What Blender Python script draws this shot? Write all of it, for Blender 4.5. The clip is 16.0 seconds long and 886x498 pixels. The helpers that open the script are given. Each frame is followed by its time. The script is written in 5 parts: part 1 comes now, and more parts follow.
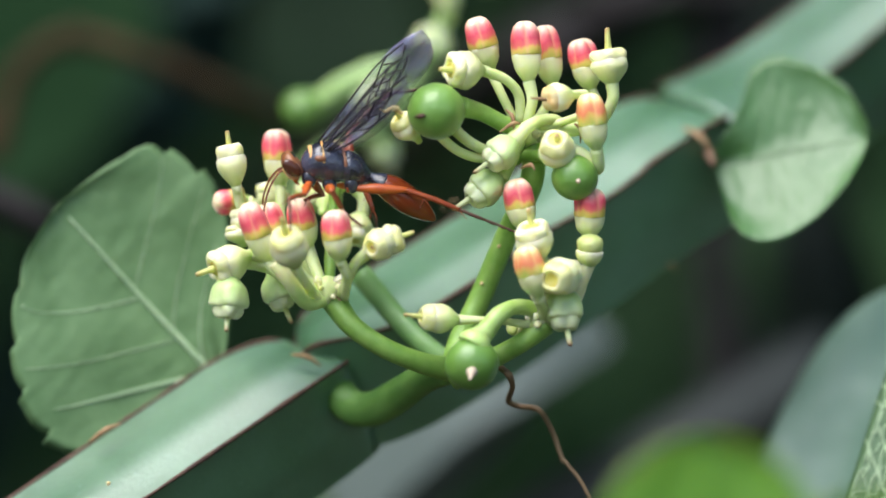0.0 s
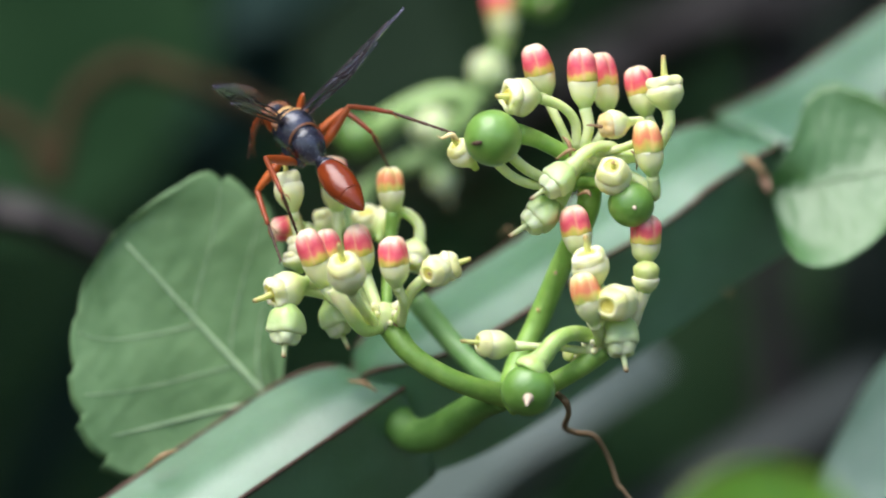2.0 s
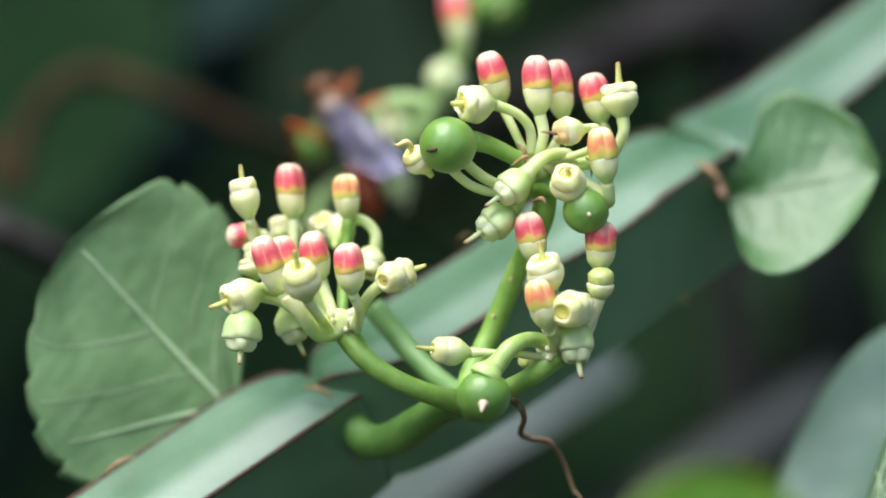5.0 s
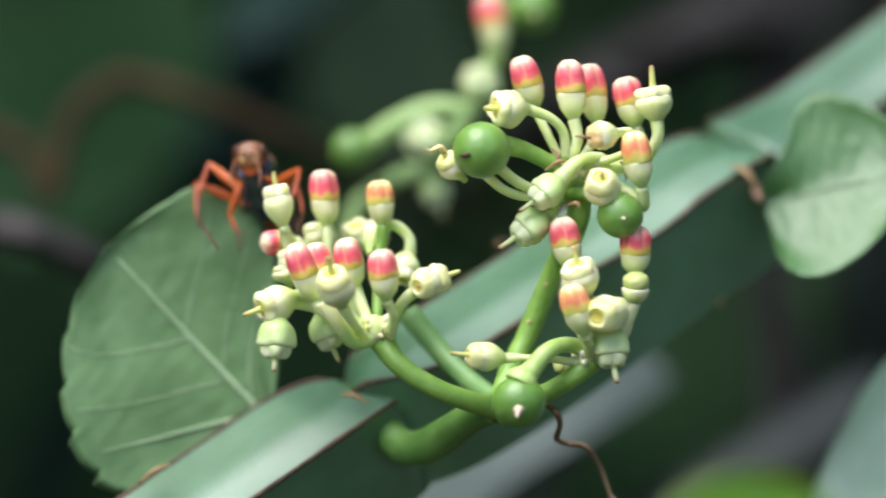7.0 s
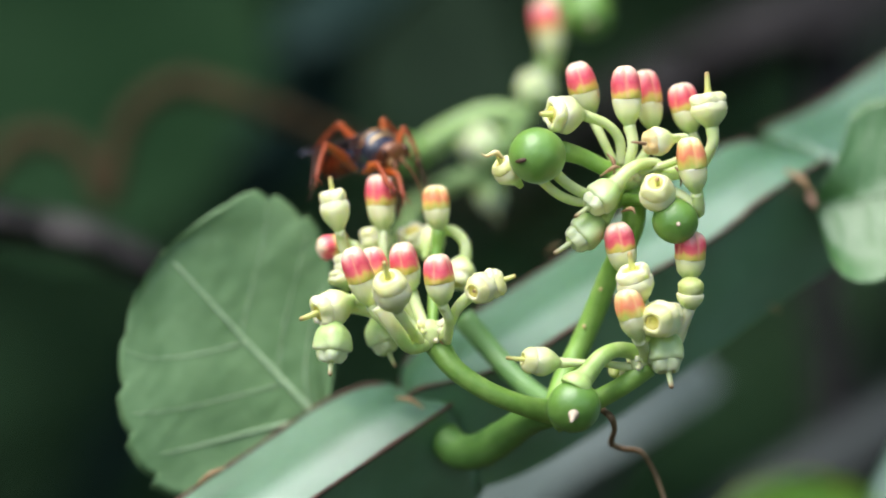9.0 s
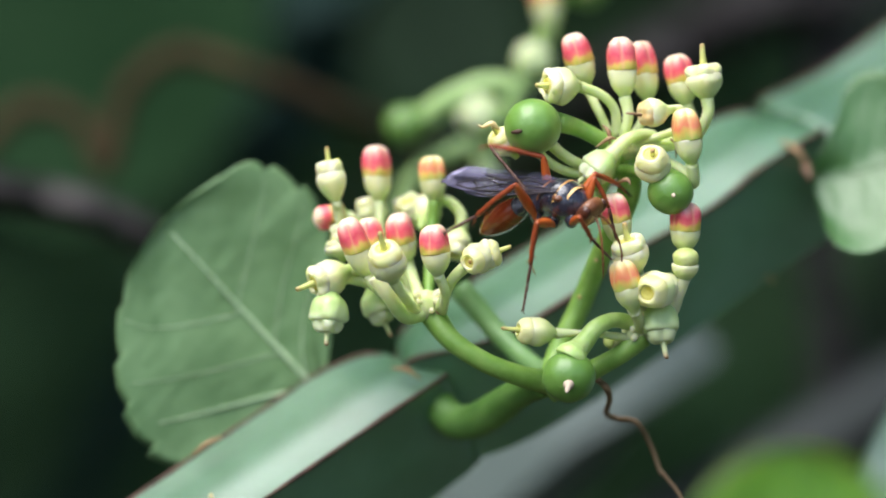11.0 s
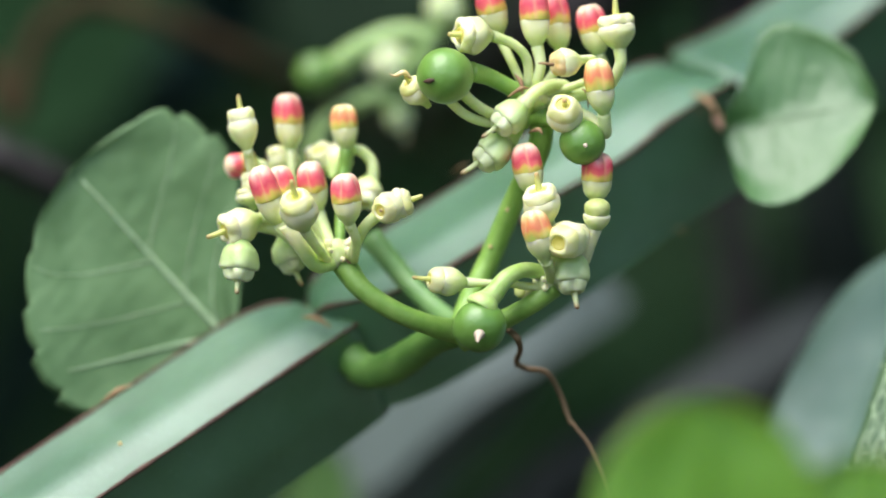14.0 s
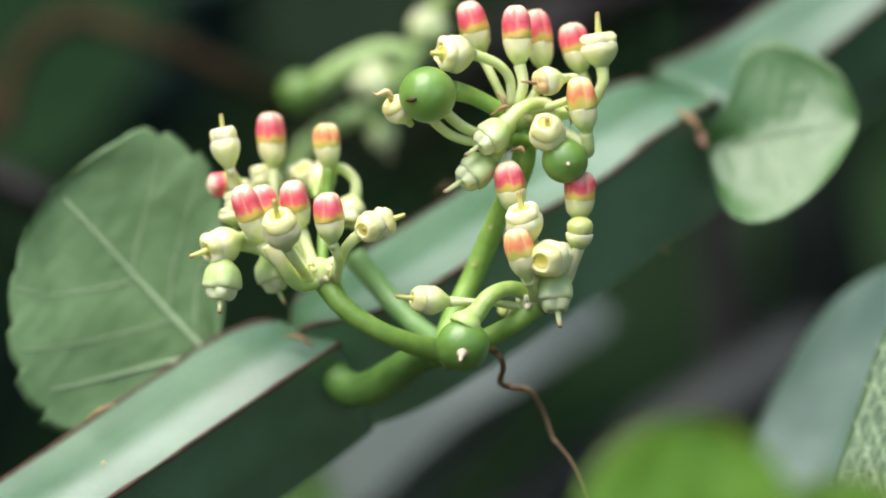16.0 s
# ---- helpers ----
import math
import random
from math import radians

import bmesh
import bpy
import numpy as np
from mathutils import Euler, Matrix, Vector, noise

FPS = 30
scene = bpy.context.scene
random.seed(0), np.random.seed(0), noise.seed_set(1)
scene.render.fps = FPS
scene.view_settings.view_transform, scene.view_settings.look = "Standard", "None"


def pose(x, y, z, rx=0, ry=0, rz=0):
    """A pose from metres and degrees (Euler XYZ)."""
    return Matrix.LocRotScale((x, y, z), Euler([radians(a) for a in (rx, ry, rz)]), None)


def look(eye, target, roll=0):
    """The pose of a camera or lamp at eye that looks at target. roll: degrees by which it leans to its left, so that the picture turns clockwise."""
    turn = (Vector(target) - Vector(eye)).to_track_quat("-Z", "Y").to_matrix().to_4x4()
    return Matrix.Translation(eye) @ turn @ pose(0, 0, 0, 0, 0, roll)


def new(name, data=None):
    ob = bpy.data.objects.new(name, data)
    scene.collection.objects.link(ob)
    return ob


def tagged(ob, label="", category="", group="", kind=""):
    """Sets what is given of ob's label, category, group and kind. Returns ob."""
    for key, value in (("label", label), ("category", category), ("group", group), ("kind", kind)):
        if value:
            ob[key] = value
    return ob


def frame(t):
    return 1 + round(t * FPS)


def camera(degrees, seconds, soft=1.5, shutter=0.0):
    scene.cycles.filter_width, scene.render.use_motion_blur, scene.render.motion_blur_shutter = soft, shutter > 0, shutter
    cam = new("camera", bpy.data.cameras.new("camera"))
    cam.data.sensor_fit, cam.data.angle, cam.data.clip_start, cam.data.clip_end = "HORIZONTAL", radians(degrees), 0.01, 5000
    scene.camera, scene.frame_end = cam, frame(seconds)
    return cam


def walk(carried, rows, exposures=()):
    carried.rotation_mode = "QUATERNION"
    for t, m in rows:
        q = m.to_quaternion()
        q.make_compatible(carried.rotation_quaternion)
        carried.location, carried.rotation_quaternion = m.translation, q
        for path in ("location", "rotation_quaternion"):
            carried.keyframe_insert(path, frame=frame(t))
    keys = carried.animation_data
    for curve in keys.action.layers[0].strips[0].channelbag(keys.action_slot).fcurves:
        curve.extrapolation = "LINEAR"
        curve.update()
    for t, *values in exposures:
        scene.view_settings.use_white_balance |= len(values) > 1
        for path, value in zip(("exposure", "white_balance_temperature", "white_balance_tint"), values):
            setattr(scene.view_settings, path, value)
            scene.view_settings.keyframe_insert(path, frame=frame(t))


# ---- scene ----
cam = camera(10.0, 16.0, soft=1.8, shutter=0.5)
cam.data.dof.use_dof = True
cam.data.dof.focus_distance = 0.357
cam.data.dof.aperture_fstop = 14.0
walk(cam, [
    (0.0, pose(-0.00312, 0.00325, 0.44946, 90.289, 0.038, -0.404)),
    (0.5, pose(-0.00295, 0.00301, 0.44935, 90.316, 0.056, -0.355)),
    (1.0, pose(-0.00281, 0.00284, 0.44795, 90.541, -0.020, -0.297)),
    (1.5, pose(-0.00303, 0.00261, 0.44859, 90.444, -0.064, -0.178)),
    (2.0, pose(-0.00344, 0.00206, 0.44933, 90.609, 0.003, 0.186)),
    (2.5, pose(-0.00454, 0.00113, 0.44993, 90.745, -0.019, 0.291)),
    (2.8, pose(-0.00479, 0.00055, 0.44960, 90.907, -0.026, 0.406)),
    (3.0, pose(-0.00506, 0.00028, 0.44938, 90.954, -0.033, 0.411)),
    (3.5, pose(-0.00460, -0.00026, 0.44899, 90.977, 0.015, 0.352)),
    (4.0, pose(-0.00354, -0.00024, 0.44894, 90.906, 0.004, 0.068)),
    (4.5, pose(-0.00263, 0.00045, 0.44905, 90.707, 0.048, -0.045)),
    (6.8, pose(-0.00073, 0.00191, 0.44933, 90.735, 0.460, 0.216)),
    (7.0, pose(-0.00062, 0.00206, 0.44929, 90.755, 0.492, 0.527)),
    (7.5, pose(-0.00021, 0.00164, 0.44966, 90.677, 0.501, 0.946)),
    (8.0, pose(-0.00093, 0.00141, 0.44960, 90.713, 0.541, 0.966)),
    (8.5, pose(-0.00071, 0.00095, 0.44963, 90.730, 0.432, 1.011)),
    (9.0, pose(-0.00096, 0.00065, 0.44932, 90.808, 0.318, 1.097)),
    (9.2, pose(-0.00086, 0.00045, 0.44937, 90.796, 0.290, 1.127)),
    (11.3, pose(-0.00003, -0.00063, 0.44981, 90.372, 0.222, 1.207)),
    (11.5, pose(0.00005, -0.00042, 0.44984, 90.366, 0.098, 1.127)),
    (12.0, pose(0.00053, -0.00069, 0.44942, 90.370, 0.042, 0.725)),
    (12.5, pose(0.00003, -0.00043, 0.44889, 90.322, -0.073, 0.340)),
    (12.8, pose(-0.00014, -0.00034, 0.44878, 90.206, -0.199, 0.282)),
    (13.0, pose(-0.00026, -0.00035, 0.44868, 90.132, -0.298, 0.242)),
    (13.5, pose(-0.00048, 0.00001, 0.44883, 90.035, -0.305, 0.168)),
    (14.0, pose(-0.00081, -0.00018, 0.44956, 89.857, -0.109, 0.065)),
    (14.5, pose(-0.00070, 0.00004, 0.44963, 89.819, -0.060, 0.033)),
    (15.0, pose(0.00016, 0.00001, 0.44977, 89.804, -0.018, 0.140)),
    (15.5, pose(-0.00012, -0.00032, 0.44960, 89.901, -0.026, 0.037)),
    (16.0, pose(0.00000, -0.00000, 0.45000, 90.000, -0.000, 0.000)),
], exposures=((0.0, 0.73, 6500, 10), (14.5, 0.73, 6500, 10), (16.0, 0.73, 6850, 13)))

# ---- light: bright overcast sky over a shaded hedge ----
world = bpy.data.worlds.new("sky")
scene.world = world
world.use_nodes = True
wn = world.node_tree
sky = wn.nodes.new("ShaderNodeTexSky")
sky.sky_type = "NISHITA"
sky.sun_disc = False
sky.sun_elevation = radians(66)
sky.sun_rotation = radians(232)
wn.links.new(sky.outputs[0], wn.nodes["Background"].inputs[0])
wn.nodes["Background"].inputs[1].default_value = 0.14
sun = new("sun", bpy.data.lights.new("sun", "SUN"))
sun.data.energy = 4.3
sun.data.angle = radians(60)
sun.data.color = (1.0, 0.985, 0.97)
sun.matrix_world = look((-0.8, -0.34, 2.2), (0, 0.36, 0.45))

# ---- helpers: plant space is millimetres to the right, deeper, and up from the cluster's heart ----
HEART = Vector((0.0, 0.36, 0.45))


def at(p):
    return HEART + Vector(p) * 0.001


def thing(name, p, label, category, group="", kind=""):
    ob = new(name)
    ob.empty_display_size = 0.004
    ob.location = at(p)
    return tagged(ob, label, category, group, kind)


def origin_of(ob):
    m = Matrix.Identity(4)
    while ob:
        m = ob.matrix_basis @ m
        ob = ob.parent
    return m


def part(name, bm, mat, parent, label="", smooth=True, own=None):
    """Links bm, drawn in metres in the world, as one mesh under parent; own: its own pose in parent's space, with bm in that space."""
    me = bpy.data.meshes.new(name)
    if own is None and parent is not None:
        bm.transform(origin_of(parent).inverted())
    bmesh.ops.recalc_face_normals(bm, faces=bm.faces)
    bm.to_mesh(me)
    bm.free()
    for p in me.polygons:
        p.use_smooth = smooth
    me.materials.append(mat)
    return put(name, me, parent, own, label)


def put(name, me, parent, own=None, label=""):
    ob = new(name, me)
    ob.parent = parent
    if own is not None:
        ob.matrix_basis = own
    if label:
        tagged(ob, label)
    return ob


def smooth_path(pts, steps=6):
    """Catmull-Rom through pts (tuples of any length)."""
    a = [np.array(p, float) for p in pts]
    a = [2 * a[0] - a[1], *a, 2 * a[-1] - a[-2]]
    out = []
    for i in range(1, len(a) - 2):
        p0, p1, p2, p3 = a[i - 1:i + 3]
        for k in range(steps):
            s = k / steps
            out.append(0.5 * (2 * p1 + (p2 - p0) * s + (2 * p0 - 5 * p1 + 4 * p2 - p3) * s * s + (3 * p1 - p0 - 3 * p2 + p3) * s ** 3))
    out.append(a[-2])
    return out


def skin(bm, rings, cap=True):
    vs = [[bm.verts.new(p) for p in ring] for ring in rings]
    n = len(vs[0])
    for a, b in zip(vs, vs[1:]):
        for i in range(n):
            bm.faces.new((a[i], a[(i + 1) % n], b[(i + 1) % n], b[i]))
    if cap:
        bm.faces.new(vs[0][::-1])
        bm.faces.new(vs[-1])
    return bm


def tube(pts, radii, sides=10, steps=6, bm=None, place=at):
    """A round stalk along pts in plant space; radii in millimetres, one a point."""
    bm = bm or bmesh.new()
    path = smooth_path([(*p, r) for p, r in zip(pts, radii)], steps)
    rings = []
    side = None
    for i, q in enumerate(path):
        a, b = path[max(i - 1, 0)], path[min(i + 1, len(path) - 1)]
        d = Vector((b - a)[:3]).normalized()
        if side is None:
            side = d.orthogonal().normalized()
        side = (side - d * side.dot(d)).normalized()
        other = d.cross(side)
        rings.append([place(Vector(q[:3]) + (side * math.cos(k) + other * math.sin(k)) * q[3])
                      for k in np.linspace(0, 2 * math.pi, sides, endpoint=False)])
    return skin(bm, rings)


def lathe(profile, sides=20, lobes=0, amp=0.0, bm=None, bend=0.0, uneven=0.0, seed=0):
    """A turned shape about z, in millimetres written to metres; profile rows are (z, r) or (z, r, lobe amount)."""
    bm = bm or bmesh.new()
    if uneven:
        profile = [(*r,) for r in smooth_path([(*r, amp)[:3] for r in profile], 2)]
    rings = []
    for z, r, *l in profile:
        w = l[0] if l else amp
        rings.append([Vector((math.cos(k) * r * (1 + w * (abs(math.cos(k * lobes / 2)) - 0.6)) + bend * z * z,
                              math.sin(k) * r * (1 + w * (abs(math.cos(k * lobes / 2)) - 0.6)), z)) * 0.001
                      for k in np.linspace(0, 2 * math.pi, sides, endpoint=False)])
        if uneven:
            for p in rings[-1]:
                q = p * 1000
                g = uneven * (noise.noise(q * 1.1 + Vector((seed * 9.1, 3, 1))) + 0.45 * noise.noise(q * 3.1 + Vector((seed * 4.7, 0, 5))))
                p.x, p.y, p.z = p.x * (1 + g), p.y * (1 + g), p.z + 0.0004 * g
    return skin(bm, rings)


def mesh_of(name, bm, mat):
    me = bpy.data.meshes.new(name)
    bmesh.ops.recalc_face_normals(bm, faces=bm.faces)
    bm.to_mesh(me)
    bm.free()
    for p in me.polygons:
        p.use_smooth = True
    me.materials.append(mat)
    return me


def upright(parent, p, tip, spin=0.0, wide=1.0, high=1.0):
    """The pose in parent's space of a flower that stands at p and points to tip."""
    d = Vector(tip) - Vector(p)
    turn = d.to_track_quat("Z", "Y").to_matrix().to_4x4() @ Matrix.Rotation(spin, 4, "Z")
    m = Matrix.Translation(at(p)) @ turn @ Matrix.Diagonal((wide, wide, high, 1))
    return origin_of(parent).inverted() @ m


# ---- materials ----
def material(name, colour, second=None, scale=900.0, rough=0.45, bump=0.0, fine=4000.0, sheen=0.0, through_light=0.0, spots=None, spec=0.5, coat_rough=0.36):
    """A surface of two tones in patches, with fine grain; scale and fine are per metre."""
    m = bpy.data.materials.new(name)
    m.use_nodes = True
    nt = m.node_tree
    n, l = nt.nodes, nt.links
    bs = n["Principled BSDF"]
    co = n.new("ShaderNodeTexCoord")
    no = n.new("ShaderNodeTexNoise")
    no.inputs["Scale"].default_value = scale
    no.inputs["Detail"].default_value = 5
    no.noise_dimensions = "4D"
    l.new(co.outputs["Object"], no.inputs["Vector"])
    ra = n.new("ShaderNodeValToRGB")
    ra.color_ramp.elements[0].position, ra.color_ramp.elements[1].position = 0.33, 0.67
    ra.color_ramp.elements[0].color = (*colour, 1)
    ra.color_ramp.elements[1].color = (*(second or colour), 1)
    l.new(no.outputs["Fac"], ra.inputs[0])
    out = ra.outputs[0]
    inf = n.new("ShaderNodeObjectInfo")
    sh = n.new("ShaderNodeMath")
    sh.operation = "MULTIPLY"
    sh.inputs[1].default_value = 23.0
    l.new(inf.outputs["Random"], sh.inputs[0])
    l.new(sh.outputs[0], no.inputs["W"])
    hs = n.new("ShaderNodeHueSaturation")
    mr = n.new("ShaderNodeMapRange")
    mr.inputs["To Min"].default_value, mr.inputs["To Max"].default_value = 0.88, 1.12
    l.new(inf.outputs["Random"], mr.inputs[0])
    l.new(mr.outputs[0], hs.inputs["Value"])
    l.new(out, hs.inputs["Color"])
    out = hs.outputs[0]
    gr = n.new("ShaderNodeTexNoise")
    gr.inputs["Scale"].default_value = fine
    gr.inputs["Detail"].default_value = 3
    l.new(co.outputs["Object"], gr.inputs["Vector"])
    if spots:
        sr = n.new("ShaderNodeValToRGB")
        sr.color_ramp.elements[0].position, sr.color_ramp.elements[1].position = 0.66, 0.72
        l.new(gr.outputs["Fac"], sr.inputs[0])
        mx = n.new("ShaderNodeMixRGB")
        mx.inputs[2].default_value = (*spots, 1)
        l.new(sr.outputs[0], mx.inputs[0])
        l.new(out, mx.inputs[1])
        out = mx.outputs[0]
    l.new(out, bs.inputs["Base Color"])
    rr = n.new("ShaderNodeMapRange")
    rr.inputs["To Min"].default_value, rr.inputs["To Max"].default_value = max(rough - 0.08, 0.02), min(rough + 0.1, 1)
    l.new(gr.outputs["Fac"], rr.inputs[0])
    l.new(rr.outputs[0], bs.inputs["Roughness"])
    bs.inputs["Specular IOR Level"].default_value = spec
    if sheen:
        bs.inputs["Coat Weight"].default_value = sheen
        bs.inputs["Coat Roughness"].default_value = coat_rough
    if through_light:
        bs.inputs["Subsurface Weight"].default_value = through_light
        bs.inputs["Subsurface Radius"].default_value = (0.002, 0.0023, 0.0011)
        bs.inputs["Subsurface Scale"].default_value = 0.55
    if bump:
        bp = n.new("ShaderNodeBump")
        bp.inputs["Strength"].default_value = bump
        bp.inputs["Distance"].default_value = 0.0001
        l.new(gr.outputs["Fac"], bp.inputs["Height"])
        l.new(bp.outputs[0], bs.inputs["Normal"])
    return m


def banded(name, stops, length, rough=0.4, light=0.25, seam=None, wander=0.34):
    """Colours that run along z of the piece: stops are (millimetres, colour)."""
    m = material(name, stops[0][1], rough=rough, bump=0.45, fine=2600, through_light=light)
    nt = m.node_tree
    n, l = nt.nodes, nt.links
    co = [k for k in n if k.bl_idname == "ShaderNodeTexCoord"][0]
    no = [k for k in n if k.bl_idname == "ShaderNodeTexNoise"][0]
    hs = [k for k in n if k.bl_idname == "ShaderNodeHueSaturation"][0]
    ra = [k for k in n if k.bl_idname == "ShaderNodeValToRGB"][0]
    se = n.new("ShaderNodeSeparateXYZ")
    l.new(co.outputs["Object"], se.inputs[0])
    ma = n.new("ShaderNodeMapRange")
    ma.inputs["From Max"].default_value = length * 0.001
    l.new(se.outputs[2], ma.inputs[0])
    ad = n.new("ShaderNodeMath")
    ad.operation = "MULTIPLY_ADD"
    mp = n.new("ShaderNodeMapping")
    mp.inputs["Scale"].default_value = (1.0, 1.0, 0.22)
    l.new(co.outputs["Object"], mp.inputs["Vector"])
    l.new(mp.outputs[0], no.inputs["Vector"])
    no.inputs["Scale"].default_value = 1700
    l.new(no.outputs["Fac"], ad.inputs[0])
    ad.inputs[1].default_value = wander
    l.new(ma.outputs[0], ad.inputs[2])
    sb = n.new("ShaderNodeMath")
    sb.operation = "SUBTRACT"
    sb.inputs[1].default_value = wander / 2
    l.new(ad.outputs[0], sb.inputs[0])
    el = ra.color_ramp.elements
    for k, (z, c) in enumerate(stops):
        e = el[k] if k < 2 else el.new(z / length)
        e.position, e.color = z / length, (*c, 1)
    l.new(sb.outputs[0], ra.inputs[0])
    if seam:
        # paler lines where the four petals meet, at the diagonals
        def sum_of(kind, a, b=None):
            k = n.new("ShaderNodeMath")
            k.operation = kind
            for slot, v in zip(k.inputs, (a, b)):
                if v is None:
                    continue
                if isinstance(v, float):
                    slot.default_value = v
                else:
                    l.new(v, slot)
            return k.outputs[0]
        turn = sum_of("MULTIPLY", sum_of("ARCTAN2", se.outputs[1], se.outputs[0]), 2.0)
        turn = sum_of("ADD", turn, sum_of("MULTIPLY", sum_of("SUBTRACT", no.outputs["Fac"], 0.5), 0.9))
        near = sum_of("SUBTRACT", 1.0, sum_of("ABSOLUTE", sum_of("COSINE", turn)))
        fac = n.new("ShaderNodeMapRange")
        fac.interpolation_type = "SMOOTHSTEP"
        fac.inputs["From Min"].default_value, fac.inputs["From Max"].default_value, fac.inputs["To Max"].default_value = 0.6, 1.0, 0.36
        l.new(near, fac.inputs[0])
        mx = n.new("ShaderNodeMixRGB")
        mx.inputs[2].default_value = (*seam, 1)
        l.new(fac.outputs[0], mx.inputs[0])
        l.new(ra.outputs[0], mx.inputs[1])
        l.new(mx.outputs[0], hs.inputs["Color"])
    return m


STALK = material("green_stalk", (0.185, 0.355, 0.055), (0.3, 0.48, 0.105), 700, 0.4, 0.4, fine=2600, through_light=0.3)
# stalk green darkened: the stem's shade on the peduncle is put into the colour
STALK_SHADED = material("shaded_green_stalk", (0.085, 0.2, 0.035), (0.145, 0.285, 0.06), 500, 0.42, 0.4, fine=2600, through_light=0.25)
STALK_BACK = material("pale_green_stalk", (0.14, 0.29, 0.085), (0.22, 0.38, 0.135), 500, 0.42, 0.3, through_light=0.2)
STALK_LIGHT = material("light_green_pedicel", (0.33, 0.5, 0.12), (0.5, 0.64, 0.24), 700, 0.38, 0.3, fine=2600, through_light=0.45)
PALE = material("pale_pedicel", (0.54, 0.66, 0.25), (0.7, 0.77, 0.4), 700, 0.42, 0.3, through_light=0.6)
CUP = banded("pale_cream_cup", [(-0.4, (0.46, 0.6, 0.2)), (0.5, (0.62, 0.72, 0.3)), (1.2, (0.79, 0.81, 0.41)), (1.9, (0.86, 0.85, 0.49))], 2.0, 0.4, 0.6, wander=0.5)
CUP_GREEN = banded("green_cup", [(-0.4, (0.4, 0.56, 0.18)), (0.7, (0.5, 0.66, 0.26)), (1.6, (0.6, 0.72, 0.34)), (2.3, (0.7, 0.77, 0.44))], 2.5, 0.36, 0.45, wander=0.5)
CREAM = material("cream_rim", (0.8, 0.8, 0.37), (0.88, 0.86, 0.51), 900, 0.45, 0.35, fine=2600, through_light=0.7, spots=(0.82, 0.68, 0.32))
BUD_GREEN = material("yellow_green_bud", (0.5, 0.57, 0.18), (0.66, 0.69, 0.3), 900, 0.38, 0.4, fine=2600, through_light=0.4)
STYLE_BAND = banded("tipped_style", [(0.0, (0.5, 0.55, 0.1)), (3.5, (0.66, 0.66, 0.22)), (4.1, (0.42, 0.26, 0.1))], 4.2)
PALE_BAND = banded("tipped_pale_style", [(0.0, (0.52, 0.66, 0.26)), (3.6, (0.66, 0.72, 0.36)), (4.1, (0.55, 0.42, 0.22)), (4.3, (0.22, 0.12, 0.06))], 4.4, wander=0.15)
CAP = banded("pink_cap", [(0.0, (0.62, 0.56, 0.1)), (0.4, (0.78, 0.5, 0.12)), (0.65, (0.84, 0.17, 0.15)), (1.1, (0.8, 0.09, 0.14)), (1.5, (0.84, 0.2, 0.21)), (1.85, (0.87, 0.42, 0.33)), (2.2, (0.88, 0.66, 0.46))], 2.4, 0.36, 0.3, seam=(0.88, 0.52, 0.28), wander=0.5)
CAP_YELLOW = banded("yellow_red_cap", [(0.0, (0.5, 0.56, 0.12)), (0.5, (0.72, 0.5, 0.12)), (0.9, (0.8, 0.24, 0.12)), (1.4, (0.82, 0.34, 0.15)), (1.9, (0.84, 0.6, 0.26)), (2.4, (0.8, 0.72, 0.42))], 2.4, 0.36, 0.3, seam=(0.8, 0.62, 0.24), wander=0.6)
BERRY = material("green_berry", (0.1, 0.225, 0.033), (0.175, 0.32, 0.06), 380, 0.42, 0.7, fine=2600, through_light=0.3, sheen=0.5, coat_rough=0.32, spots=(0.22, 0.36, 0.11))
WITHER = material("withered_brown", (0.25, 0.13, 0.06), (0.42, 0.28, 0.15), 1500, 0.8, 0.4)
STEM = material("waxy_stem", (0.047, 0.13, 0.055), (0.08, 0.181, 0.095), 220, 0.36, 0.5, fine=2600, sheen=1.0, coat_rough=0.38, through_light=0.3, spots=(0.105, 0.205, 0.14))
STEM.node_tree.nodes["Principled BSDF"].inputs["Coat IOR"].default_value = 1.57
MARGIN = material("brown_margin", (0.045, 0.02, 0.012), (0.11, 0.055, 0.035), 800, 0.7, 0.4)
LEAF = material("matt_leaf", (0.087, 0.168, 0.063), (0.147, 0.248, 0.108), 260, 0.52, 0.5, fine=1800, spec=0.4)
LEAF_PALE = material("pale_leaf", (0.045, 0.125, 0.026), (0.08, 0.175, 0.056), 170, 0.45, 0.5, fine=700, sheen=0.3, coat_rough=0.3)
GLAUCOUS = material("glaucous_leaf", (0.12, 0.22, 0.155), (0.18, 0.29, 0.215), 220, 0.36, 0.4, fine=1900, sheen=0.7)
LEAF_NET = material("netted_leaf", (0.05, 0.11, 0.042), (0.08, 0.15, 0.06), 400, 0.5, 0.6, fine=1500)
VEIN = material("pale_vein", (0.3, 0.43, 0.24), (0.42, 0.53, 0.33), 300, 0.5)
FRESH = material("fresh_leaf", (0.085, 0.225, 0.012), (0.13, 0.3, 0.02), 90, 0.5, 0.2, through_light=0.3)
# foliage green kept dark to carry the hedge's shade in the colour
DARK = material("shaded_foliage", (0.021, 0.046, 0.021), (0.048, 0.094, 0.041), 9, 0.8, 0.3, fine=600, spec=0.1)
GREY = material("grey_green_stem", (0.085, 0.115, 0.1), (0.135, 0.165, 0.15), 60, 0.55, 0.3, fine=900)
# two darker copies of the grey stem, with shade put into the colour
GREY_HALF_SHADED = material("half_shaded_grey_stem", (0.012, 0.016, 0.015), (0.022, 0.028, 0.026), 60, 0.65, 0.3, fine=900, spec=0.25)
